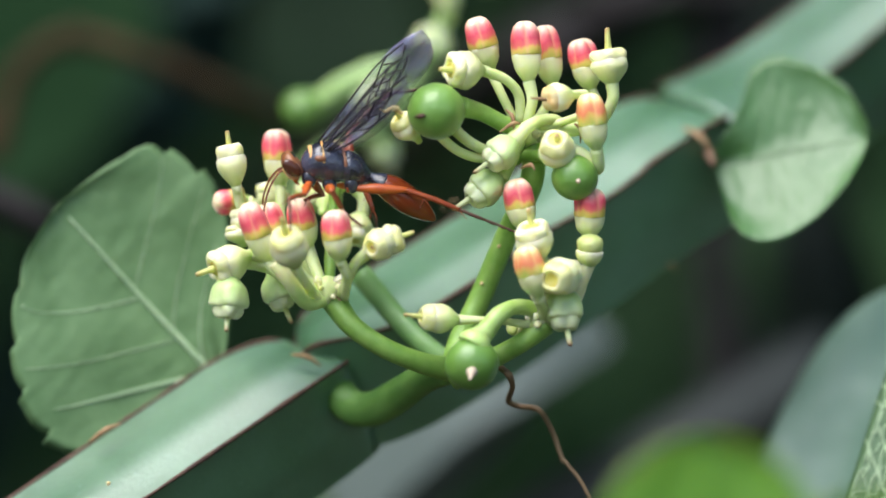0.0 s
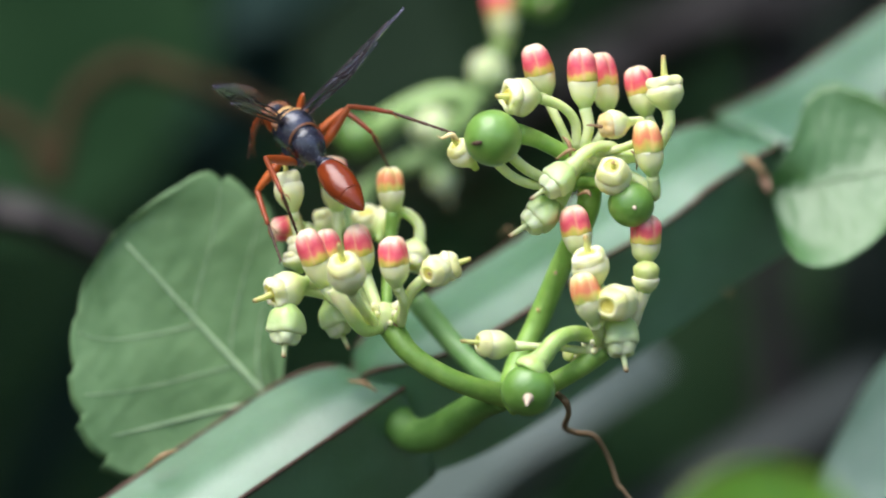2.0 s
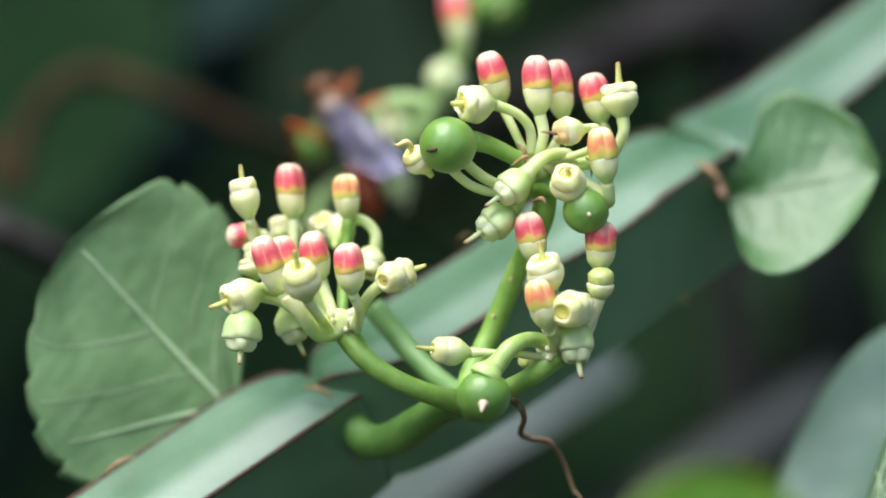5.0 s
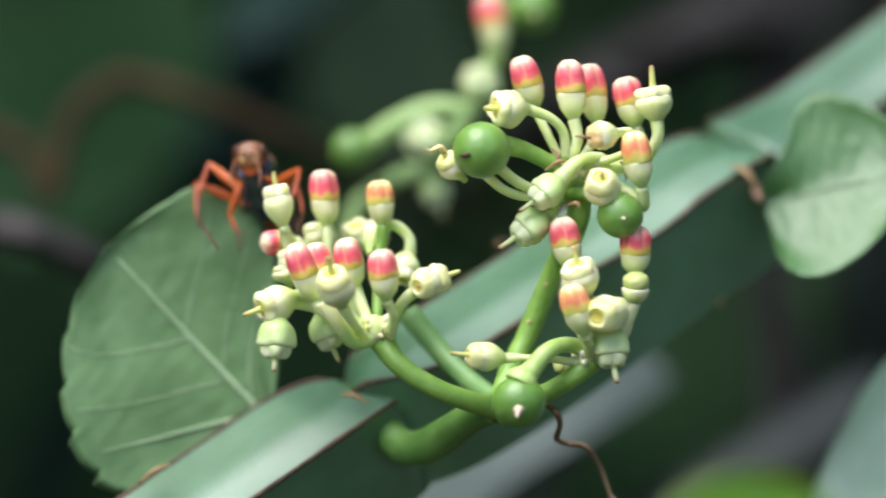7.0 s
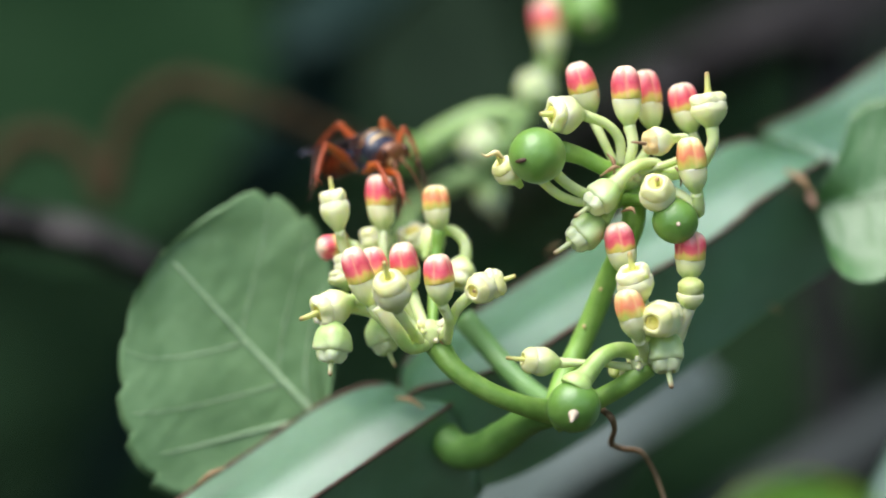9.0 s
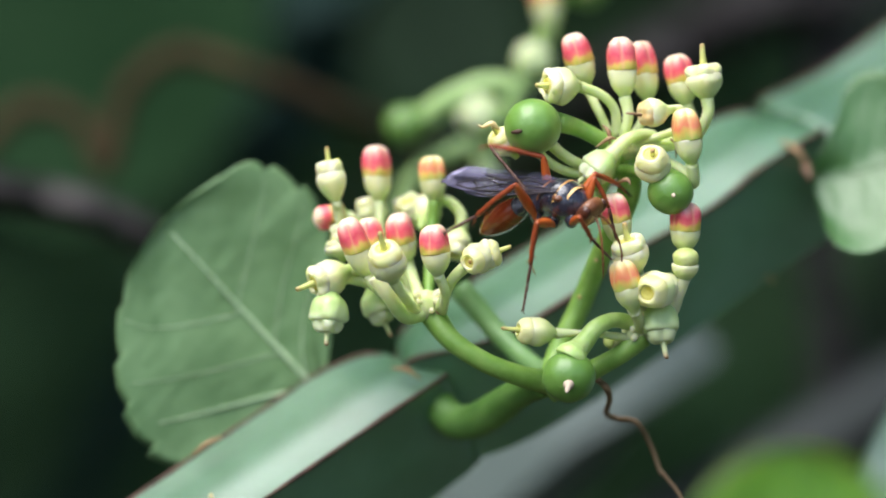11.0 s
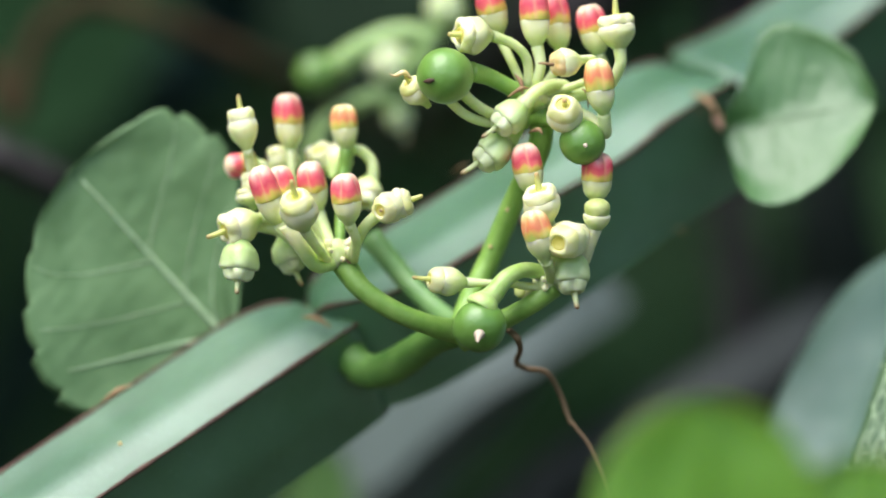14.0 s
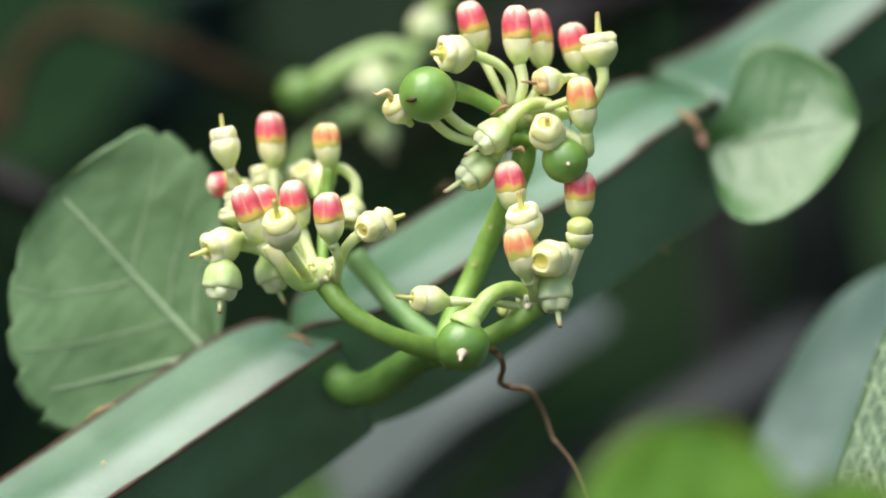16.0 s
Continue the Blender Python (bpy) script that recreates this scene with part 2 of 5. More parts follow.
GREY_SHADED = material("shaded_grey_stem", (0.005, 0.0085, 0.0065), (0.01, 0.016, 0.012), 60, 0.65, 0.3, fine=900, spec=0.12)
BROWN_STALK = material("pinkish_brown_stalk", (0.2, 0.11, 0.07), (0.3, 0.18, 0.12), 600, 0.6, 0.3)
DRY = material("dry_tendril", (0.13, 0.075, 0.035), (0.22, 0.14, 0.07), 400, 0.7, 0.4)
# soil tone lowered so that the hedge's shade is part of its colour
SOIL = material("shaded_soil", (0.012, 0.011, 0.006), (0.026, 0.023, 0.013), 12, 0.95, 0.6, fine=90)

# ---- setting ----
bm = bmesh.new()
bmesh.ops.create_grid(bm, x_segments=40, y_segments=40, size=60)
for v in bm.verts:
    v.co.z = 0.004 * noise.noise(v.co * 3)
ground = part("ground", bm, SOIL, None)
tagged(ground, "bare soil with leaf litter under the hedge, darkened for shade", "ground", kind="structure")

# sides and overhanging top are unseen, added to keep light off the background
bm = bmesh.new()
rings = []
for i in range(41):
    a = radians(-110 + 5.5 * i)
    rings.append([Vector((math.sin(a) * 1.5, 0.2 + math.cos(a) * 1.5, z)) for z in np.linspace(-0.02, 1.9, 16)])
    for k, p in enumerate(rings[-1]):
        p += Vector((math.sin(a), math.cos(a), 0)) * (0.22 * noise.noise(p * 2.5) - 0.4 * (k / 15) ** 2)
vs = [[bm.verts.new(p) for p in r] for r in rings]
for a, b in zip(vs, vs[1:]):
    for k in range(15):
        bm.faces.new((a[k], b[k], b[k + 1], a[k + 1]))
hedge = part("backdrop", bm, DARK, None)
tagged(hedge, "deep hedge of dark green foliage, unseen sides and overhang added for shade", "hedge", kind="structure")
# leaf green darkened likewise, with the hedge's shade in it
HEDGE_LEAF = material("shaded_hedge_leaf", (0.024, 0.058, 0.025), (0.062, 0.128, 0.05), 30, 0.75, 0.3, fine=300, spec=0.08)
grow = random.Random(11)
verts, faces = [], []
for i in range(9000):
    a, k = radians(grow.uniform(-112, 112)), grow.uniform(0, 15)
    p = Vector((math.sin(a) * 1.5, 0.2 + math.cos(a) * 1.5, -0.02 + 1.92 * k / 15))
    out = Vector((math.sin(a), math.cos(a), 0))
    p += out * (0.22 * noise.noise(p * 2.5) - 0.4 * (k / 15) ** 2 + grow.uniform(-0.14, 0.16))
    d = Vector((grow.gauss(0, 0.7), grow.gauss(0, 0.7), grow.gauss(-0.5, 0.6))).normalized()
    w = d.cross(Vector((grow.gauss(0, 1), grow.gauss(0, 1), grow.gauss(0, 1)))).normalized()
    n = d.cross(w)
    size = grow.uniform(0.05, 0.12)
    b0 = len(verts)
    for x, y, z in ((0, 0, 0), (0.3, 0.26, 0.06), (0.7, 0.2, 0.05), (1, 0, -0.08), (0.7, -0.2, 0.05), (0.3, -0.26, 0.06), (0.5, 0, -0.03)):
        verts.append(p + (d * x + w * y + n * z) * size)
    faces += [(b0, b0 + 1, b0 + 6), (b0 + 1, b0 + 2, b0 + 6), (b0 + 2, b0 + 3, b0 + 6), (b0 + 3, b0 + 4, b0 + 6), (b0 + 4, b0 + 5, b0 + 6), (b0 + 5, b0, b0 + 6)]
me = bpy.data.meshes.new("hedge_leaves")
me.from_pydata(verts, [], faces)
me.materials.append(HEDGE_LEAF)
tagged(new("hedge_leaves", me), "dark green hedge leaves, shade put into their colour", "foliage", kind="stuff")


# ---- winged succulent stem ----
def winged(parent, pts, wide, roll, name="segment", mat=None, taper=(1, 1), margins=True, steps=8, edge=None):
    """A four-winged stem along pts: ridges at top, front, foot and back, hollow faces between; wide: ridge radius in millimetres."""
    path = smooth_path(pts, steps)
    n = len(path)
    rings, edges = [], [[], [], [], []]
    for i, q in enumerate(path):
        q = Vector(q)
        d = (Vector(path[min(i + 1, n - 1)]) - Vector(path[max(i - 1, 0)])).normalized()
        up = Vector((0, 0, 1)) - d * d.z
        up = (Matrix.Rotation(radians(roll), 3, d) @ up).normalized()
        side = d.cross(up)
        s = i / (n - 1)
        f = 1.0
        if taper[0]:
            f = min(f, math.sqrt(max(1 - max(0, 1 - s * n / 7) ** 2, 0)) * 0.55 + 0.45)
        end = 1.0
        if taper[1]:
            end = math.sqrt(max(1 - max(0, 1 - (1 - s) * n / 8) ** 2, 0)) * 0.5 + 0.5
        ring = []
        for k in range(32):
            e = (k % 8) / 8
            a = math.pi / 2 * (k // 8 + e)
            r = wide * f / (abs(math.cos(a)) + abs(math.sin(a))) * (1 + 0.06 * math.sin(math.pi * e ** 1.4) ** 2)
            r *= 1 - (1 - end) * (0.12 + 0.88 * max(math.cos(a), 0) ** 0.7)
            r *= 1 + 0.004 * noise.noise(q * 0.12 + Vector((k // 8 * 7, 0, 0)))
            p = q + (up * math.cos(a) + side * math.sin(a)) * r
            ring.append(at(p))
            if k % 8 == 0:
                edges[k // 8].append(p)
        rings.append(ring)
    bm = skin(bmesh.new(), rings)
    bm.verts.index_update()
    for e in bm.edges:
        a, b = (v.index for v in e.verts)
        e.smooth = not (a % 8 == 0 and abs(a - b) == 32)
    seg = part(name, bm, mat or STEM, parent)
    if margins:
        for e in edges[:2]:
            bm = bmesh.new()
            tube([tuple(p) for p in e[::2]], [0.17 + 0.11 * noise.noise(p * 0.9) for p in e[::2]], 6, 2, bm)
            part("margin", bm, edge or MARGIN, seg, "" if edge else "thin dry brown edge along the ridge")
    return seg


stem = thing("vine_stem", (-9.40, 16.00, -8.35), "waxy blue-green four-winged succulent stem with thin brown edges", "vine stem")
winged(stem, [(-211.35, 20.00, -388.39), (-168.63, 10.00, -196.50), (-103.60, -14.00, -81.40), (-66.20, -8.00, -47.10), (-43.50, 0.00, -32.10), (-25.97, 7.40, -20.23), (-17.55, 11.00, -14.57), (-8.62, 14.80, -8.54)], 6.3, -20, taper=(0, 1), steps=12)
winged(stem, [(-10.69, 17.00, -8.58), (-5.39, 17.00, -6.90), (2.63, 20.00, -2.08), (8.18, 22.00, 1.75), (13.40, 25.00, 5.50), (19.66, 28.00, 9.31)], 6.3, -23.5, steps=12)
winged(stem, [(19.39, 34.00, 8.84), (24.69, 38.00, 11.37), (30.50, 42.00, 15.40), (36.07, 45.00, 19.43), (42.62, 48.00, 23.91), (71.05, 60.00, 46.92), (160.26, 150.00, 99.08), (803.71, 900.00, 329.16)], 6.0, -23, taper=(0, 0), steps=12)
for p, r in (((-9.40, 16.00, -8.01), 0.0017), ((-9.18, 18.50, -9.85), 0.0021), ((19.51, 32.00, 9.58), 0.0017)):
    bm = bmesh.new()
    bmesh.ops.create_icosphere(bm, subdivisions=3, radius=r, matrix=Matrix.Translation(at(p)))
    part("node", bm, STEM, stem)


# ---- leaves ----
def leaf(name, base, tip, normal, wide, label, mat=None, teeth=26, cup=0.15, veins=5, fan=78, parent=None, droop=0.0, vein_mat=None, power=2.4, skew=0.0, rib=0.45, first=0.42, net=0, halves=None, rise=0.3):
    """A leaf from base to tip, in plant space, that faces normal; wide: half width in millimetres."""
    root = thing(name, base, label, "leaf")
    b, t = Vector(base), Vector(tip)
    y = (t - b)
    length = y.length
    y.normalize()
    n = Vector(normal)
    n = (n - y * n.dot(y)).normalized()
    x = y.cross(n)

    def spot(s, c, lift=0.0):
        """s along the leaf from 0 to 1, c across from -1 to 1 of the local half width."""
        s = min(max(s, 0.0), 1.0)
        if halves:
            row = halves[0 if c > 0 else 1]
            k = min(int(s * 10), 9)
            h = (row[k] + (row[k + 1] - row[k]) * (s * 10 - k)) * math.sqrt(max(1 - max(0, (s - 0.9) / 0.1) ** 2, 0)) * math.sqrt(max(1 - max(0, 1 - s / 0.05) ** 2, 0))
        else:
            h = wide * (1 - abs(2 * s - 1) ** power) ** 0.5 * (1 + skew * (1 if c > 0 else -1))
        if abs(c) > 0.93:
            w = math.acos(1 - 2 * s) / math.pi * teeth
            h *= 1 + 0.08 * ((w % 1) ** 0.45 - 0.7) * (1 if teeth else 0) + 0.02 * noise.noise(Vector((s * 5, c, wide)))
        z = cup * wide * c * c * 0.6 - droop * length * s * s + 0.5 * noise.noise(Vector((s * 3, c * 2, length))) + 0.1 * noise.noise(Vector((s * 16, c * 12, wide)))
        return b + y * (s * length) + x * (c * h) + n * (z + lift)

    rows, cols = 120, 30
    bm = bmesh.new()
    for lift, flip in ((0.0, False), (-0.25, True)):
        vs = [[bm.verts.new(at(spot(0.5 - 0.5 * math.cos(math.pi * i / rows), 2 * k / cols - 1, lift * (1 - abs(2 * k / cols - 1) ** 4)))) for k in range(cols + 1)] for i in range(rows + 1)]
        for i in range(rows):
            for k in range(cols):
                q = (vs[i][k], vs[i][k + 1], vs[i + 1][k + 1], vs[i + 1][k])
                bm.faces.new(q[::-1] if flip else q)
    bmesh.ops.remove_doubles(bm, verts=bm.verts, dist=2e-6)
    blade = part("blade", bm, mat or LEAF, root)
    vm = vein_mat or VEIN
    line = [tuple(spot(s, 0, 0.05)) for s in np.linspace(0.0, 0.93, 12)]
    part("midrib", tube(line, list(np.linspace(rib, rib * 0.25, 12)), 8, 2), vm, blade)
    for k in range(veins):
        for sgn in (-1, 1):
            s0 = 0.02 + 0.72 * (k / veins) ** 1.1 + 0.02 * sgn
            pts = []
            for j in range(9):
                q = j / 8 * (0.9 if k else 0.84)
                pts.append(tuple(spot(s0 + q * (rise - 0.1 * k / veins) * math.cos(radians(fan - 60)), sgn * q, 0.04)))
            part("vein", tube(pts, list(np.linspace(rib * (0.36 if k else first) * (0.5 if halves and (sgn > 0 or k) else 1), rib * 0.1, 9)), 6, 2), vm, blade)
    r = random.Random(7)
    for k in range(net):
        for sgn in (-1, 1):
            for j in range(7):
                s0, c = (k + r.uniform(0.2, 0.8)) / net, (j + r.uniform(0.6, 1.2)) / 7.6
                pts = [tuple(spot(s0 + 0.03 * i + r.uniform(-0.008, 0.008), sgn * (c + r.uniform(-0.035, 0.035)), 0.05)) for i in range(3)]
                pts += [tuple(spot(s0 + 0.075, sgn * (c + r.choice((-0.1, 0.1))), 0.05))]
                part("vein", tube(pts, [0.07, 0.06, 0.06, 0.05], 5, 2), vm, blade)
    return root


def petiole(root, pts, r):
    part("petiole", tube(pts, [r] * len(pts)), STALK, root)


l1 = leaf("leaf", (-17.36, 14.00, -7.89), (-28.56, 12.00, 4.52), (-0.15, -1, 0.5), 10.0, "matt green rounded leaf with scalloped edge and pale veins", cup=0.06, teeth=8, veins=3, rib=0.26, first=0.75, rise=0.46,
          halves=((1.2, 3.1, 4.8, 6.5, 8.0, 9.1, 9.7, 9.7, 9.2, 8.3, 7.6), (9.6, 11.1, 12.1, 12.5, 12.4, 11.8, 10.9, 9.6, 7.8, 5.4, 3.4)))
petiole(l1, [(-17.36, 14.00, -7.89), (-16.11, 16.00, -8.35), (-10.53, 19.00, -8.75)], 0.8)
l2 = leaf("leaf", (19.85, 20.00, 7.74), (31.29, 19.00, 9.50), (-0.12, -1, 0.5), 7.0, "smooth glossy green leaf hanging from the stem node", mat=LEAF_PALE, cup=0.36, teeth=0, veins=3, rib=0.12, vein_mat=LEAF_PALE,
          halves=((4.6, 7.2, 7.9, 7.9, 7.7, 7.1, 6.4, 5.4, 4.2, 2.7, 1.2), (0.3, 1.7, 3.5, 6.3, 7.2, 7.3, 6.8, 6.2, 5.3, 3.9, 1.6)))
part("petiole", tube([(19.85, 20.00, 7.74), (18.92, 26.00, 9.67), (19.60, 31.00, 9.58)], [0.4, 0.45, 0.5]), BROWN_STALK, l2, "short pinkish-brown leaf stalk")
l3 = leaf("leaf", (14.7, -62.00, -27.24), (14.1, -62.00, -9.9), (0, -0.85, 0.5), 7.2, "bright fresh green leaf close to the lens", mat=FRESH, cup=0.15, teeth=0, power=2.0, vein_mat=FRESH)
petiole(l3, [(15.00, -62.00, -27.24), (17.85, -50.00, -47.01), (28.76, 0.00, -94.77), (34.60, 20.00, -384.15)], 0.8)
l9 = leaf("leaf", (26.65, -60.00, -32.77), (22.85, -58.00, -13.62), (0, -0.85, 0.5), 6.4, "bright fresh green leaf close to the lens", mat=FRESH, cup=0.15, teeth=0, power=3.0, vein_mat=FRESH)
petiole(l9, [(26.65, -60.00, -32.77), (29.85, -40.00, -52.10), (36.80, 0.00, -94.77), (40.96, 20.00, -384.15)], 0.8)
l4 = leaf("leaf", (29.90, 4.00, -30.83), (40.92, 10.00, 2.11), (-0.35, -1, 0.4), 6.2, "green leaf with a net of pale veins", mat=LEAF_NET, veins=12, teeth=0, power=3.0, rib=0.4, net=22)
petiole(l4, [(29.90, 4.00, -30.83), (28.74, 10.00, -47.85), (26.12, 20.00, -100.03), (24.00, 20.00, -375.67)], 0.8)
l5 = leaf("leaf", (24.64, 22.00, -34.70), (37.6, 26.00, -1.6), (-0.5, -1, 1.15), 9.8, "smooth blue-green leaf beside the veined one", mat=GLAUCOUS, veins=2, teeth=0, power=2.6, rib=0.2, vein_mat=GLAUCOUS)
petiole(l5, [(24.64, 22.00, -34.70), (24.04, 24.00, -53.95), (22.46, 30.00, -102.67), (20.28, 30.00, -372.50)], 0.8)
# darker copy of the fresh leaf green, standing in for shade below the stem
FRESH_SHADED = material("shaded_fresh_leaf", (0.05, 0.125, 0.022), (0.08, 0.17, 0.035), 90, 0.55, 0.2, through_light=0.2)
l6 = leaf("leaf", (-14.60, 85.00, -38.68), (-11.32, 85.00, -19.21), (0.1, -1, 0.4), 3.4, "small green leaf under the stem, shade put into its colour", mat=FRESH_SHADED, vein_mat=FRESH_SHADED, teeth=0, veins=2)
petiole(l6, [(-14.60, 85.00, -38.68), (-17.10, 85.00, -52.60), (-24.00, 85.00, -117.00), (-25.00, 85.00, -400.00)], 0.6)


dice = random.Random(4)
# ---- flower pieces, shared by all clusters ----
DISC = material("yellow_disc", (0.74, 0.64, 0.1), (0.82, 0.72, 0.2), 900, 0.4, 0.2, through_light=0.4)
GOLD = material("yellow_cream_rim", (0.8, 0.77, 0.26), (0.87, 0.85, 0.44), 900, 0.4, 0.35, fine=2600, through_light=0.6)
TAN = material("tan_rim", (0.78, 0.5, 0.18), (0.82, 0.68, 0.36), 1500, 0.6, 0.4, through_light=0.2)
CUP_BUD = [mesh_of("cup", lathe([(-0.5, 0.26), (-0.1, 0.31), (0.25, 0.5), (0.6, 0.78), (1.0, 0.97), (1.4, 1.06), (1.72, 1.08), (1.84, 1.03), (1.88, 0.88)], 24, 4, 0.06, uneven=0.1, seed=k), CUP) for k in range(4)]
CAP_ME = [mesh_of("cap", lathe([(-0.08, 0.95, 0.02), (-0.05, 1.08, 0.03), (0.15, 1.1, 0.06), (0.6, 1.1, 0.13), (1.1, 1.06, 0.22), (1.55, 0.97, 0.3), (1.9, 0.83, 0.36), (2.12, 0.64, 0.4), (2.28, 0.4, 0.36), (2.3, 0.14, 0.0)], 40, 4, uneven=0.07, seed=k), CAP) for k in range(4)]
CAP_YELLOW_ME = [mesh_of("cap", lathe([(-0.08, 0.95, 0.02), (-0.05, 1.08, 0.03), (0.15, 1.1, 0.06), (0.6, 1.1, 0.13), (1.1, 1.06, 0.22), (1.55, 0.97, 0.3), (1.9, 0.83, 0.36), (2.12, 0.64, 0.4), (2.28, 0.4, 0.36), (2.3, 0.14, 0.0)], 40, 4, uneven=0.07, seed=k), CAP_YELLOW) for k in range(4)]
CAP_GREEN_ME = [mesh_of("cap", lathe([(0, 0.8, 0.02), (0.12, 0.95, 0.03), (0.6, 1.05, 0.04), (1.1, 1.03, 0.06), (1.6, 0.82, 0.1), (1.9, 0.5, 0.1), (2.0, 0.15, 0.1)], 24, 4, uneven=0.1, seed=k), BUD_GREEN) for k in range(4)]
CUP_OPEN = [mesh_of("cup", lathe([(-0.5, 0.28), (-0.1, 0.34), (0.25, 0.56), (0.65, 0.94), (1.0, 1.18), (1.35, 1.28), (1.62, 1.23), (1.8, 1.14), (1.88, 0.98)], 24, 4, 0.08, uneven=0.1, seed=k), CUP) for k in range(4)]
RIM_ME = [mesh_of("rim", lathe([(1.7, 0.95, 0.05), (1.76, 1.1, 0.08), (1.95, 1.12, 0.2), (2.2, 1.09, 0.36), (2.42, 0.98, 0.44), (2.54, 0.82, 0.36), (2.5, 0.68, 0.16), (2.36, 0.6, 0.05), (2.22, 0.5, 0), (2.2, 0.12, 0)], 36, 4, uneven=0.1, seed=k), CREAM) for k in range(4)]
CUP_OLD = [mesh_of("cup", lathe([(-0.5, 0.3), (-0.1, 0.4), (0.2, 0.66), (0.55, 1.02), (0.95, 1.2, 0.14), (1.4, 1.27, 0.2), (1.72, 1.22, 0.26), (1.88, 1.06, 0.22), (1.94, 0.9, 0.1)], 28, 4, 0.1, uneven=0.1, seed=k), CUP_GREEN) for k in range(4)]
RIM_OLD = [mesh_of("rim", lathe([(1.8, 0.88, 0.05), (1.88, 0.98, 0.16), (2.1, 0.94, 0.34), (2.4, 0.8, 0.44), (2.56, 0.6, 0.34), (2.48, 0.42, 0.08), (2.5, 0.12, 0)], 32, 4, uneven=0.1, seed=k), CUP_GREEN) for k in range(4)]
RIM_TAN = [mesh_of("rim", lathe([(1.7, 0.95, 0.05), (1.76, 1.08, 0.08), (1.95, 1.1, 0.14), (2.2, 1.02, 0.24), (2.42, 0.8, 0.3), (2.54, 0.5, 0.26), (2.52, 0.2, 0.12)], 36, 4, uneven=0.1, seed=k), TAN) for k in range(4)]
RIM_GOLD = [mesh_of("rim", lathe([(1.68, 1.0, 0.03), (1.82, 1.13, 0.05), (2.05, 1.13, 0.08), (2.3, 1.02, 0.12), (2.5, 0.82, 0.12), (2.58, 0.62, 0.08), (2.5, 0.5, 0.03), (2.25, 0.44, 0), (2.1, 0.4, 0), (2.1, 0.1, 0)], 36, 4, uneven=0.1, seed=k), GOLD) for k in range(4)]
DISC_ME = mesh_of("disc", lathe([(2.1, 0.5), (2.3, 0.56), (2.44, 0.5), (2.48, 0.38), (2.4, 0.26), (2.42, 0.1)], 20, 4, 0.1), DISC)
STYLE_ME = mesh_of("style", lathe([(2.0, 0.34), (2.5, 0.27), (3.0, 0.21), (3.6, 0.18), (3.95, 0.17), (4.05, 0.1)], 10, bend=0.012), STYLE_BAND)
TIP_ME = mesh_of("style", lathe([(2.0, 0.3), (2.5, 0.25), (3.1, 0.2), (3.8, 0.17), (4.2, 0.17), (4.35, 0.08)], 10, bend=0.014), PALE_BAND)


BERRY_ME = [mesh_of("berry", lathe([(1 - math.cos(a), math.sin(a) * (1 + 0.015 * math.sin(3 * a))) for a in np.linspace(0.05, math.pi - 0.03, 22)], 36, 4, 0.012, uneven=0.03, seed=k), BERRY) for k in range(4)]
BERRY_TIP = mesh_of("tip", lathe([(1.92, 0.2), (2.0, 0.13), (2.08, 0.09), (2.25, 0.07), (2.36, 0.03)], 10, bend=0.03), material("pale_tip", (0.5, 0.36, 0.25), (0.6, 0.5, 0.38), 900, 0.7))
COLLAR_ME = mesh_of("collar", lathe([(-0.25, 0.3), (-0.1, 0.42), (0.06, 0.62), (0.2, 0.66), (0.28, 0.5)], 20, 4, 0.06), CUP)


def stalk(parent, pts, r=0.34, mat=None, name="pedicel"):
    rr = r if isinstance(r, (list, tuple)) else [r * 1.15] + [r] * (len(pts) - 2) + [r * 0.95]
    return part(name, tube(pts, rr, 10, 6), mat or PALE, parent)


def bud(parent, foot, tip, wide=1.0, kind="pink"):
    """A closed flower bud from its foot to its tip."""
    size = (Vector(tip) - Vector(foot)).length
    m = upright(parent, foot, tip, dice.uniform(0, 1.6), wide * 0.93, size / 3.9)
    b = put("bud", dice.choice(CUP_BUD), parent, m)
    c = {"pink": CAP_ME, "yellow": CAP_YELLOW_ME, "green": CAP_GREEN_ME}[kind]
    put("cap", dice.choice(c), b, Matrix.Translation((0, 0, 0.0018)) @ Matrix.Diagonal((1, 1, 0.92, 1)), {"pink": "pink cap of closed petals with a yellow hem", "yellow": "yellow cap flushed red on one side", "green": "small yellow-green cap"}[kind])
    return b


def spent(parent, foot, top, style=1.0, wide=1.0, old=False, tan=False, gold=False):
    """A flower that has lost its petals: cup, cream rim and bare style."""
    size = (Vector(top) - Vector(foot)).length
    m = upright(parent, foot, top, dice.uniform(0, 1.6), wide * 0.92, size / 2.6)
    b = put("spent_flower", dice.choice(CUP_OLD if old else CUP_OPEN), parent, m)
    put("rim", dice.choice(RIM_OLD if old else RIM_TAN if tan else RIM_GOLD if gold else RIM_ME), b, Matrix.Identity(4), "green lobed rim" if old else "tan withered rim" if tan else "yellow-cream lobed rim" if gold else "cream lobed rim")
    if not old and not tan:
        put("disc", DISC_ME, b, Matrix.Identity(4), "yellow-green disc")
    if style:
        k = Matrix.Translation((0, 0, 0.002)) @ Matrix.Diagonal((1, 1, style * 2.6 / size, 1)) @ Matrix.Translation((0, 0, -0.002))
        put("style", TIP_ME if old else STYLE_ME, b, k, "pale style" if old else "yellow-green style")
    return b


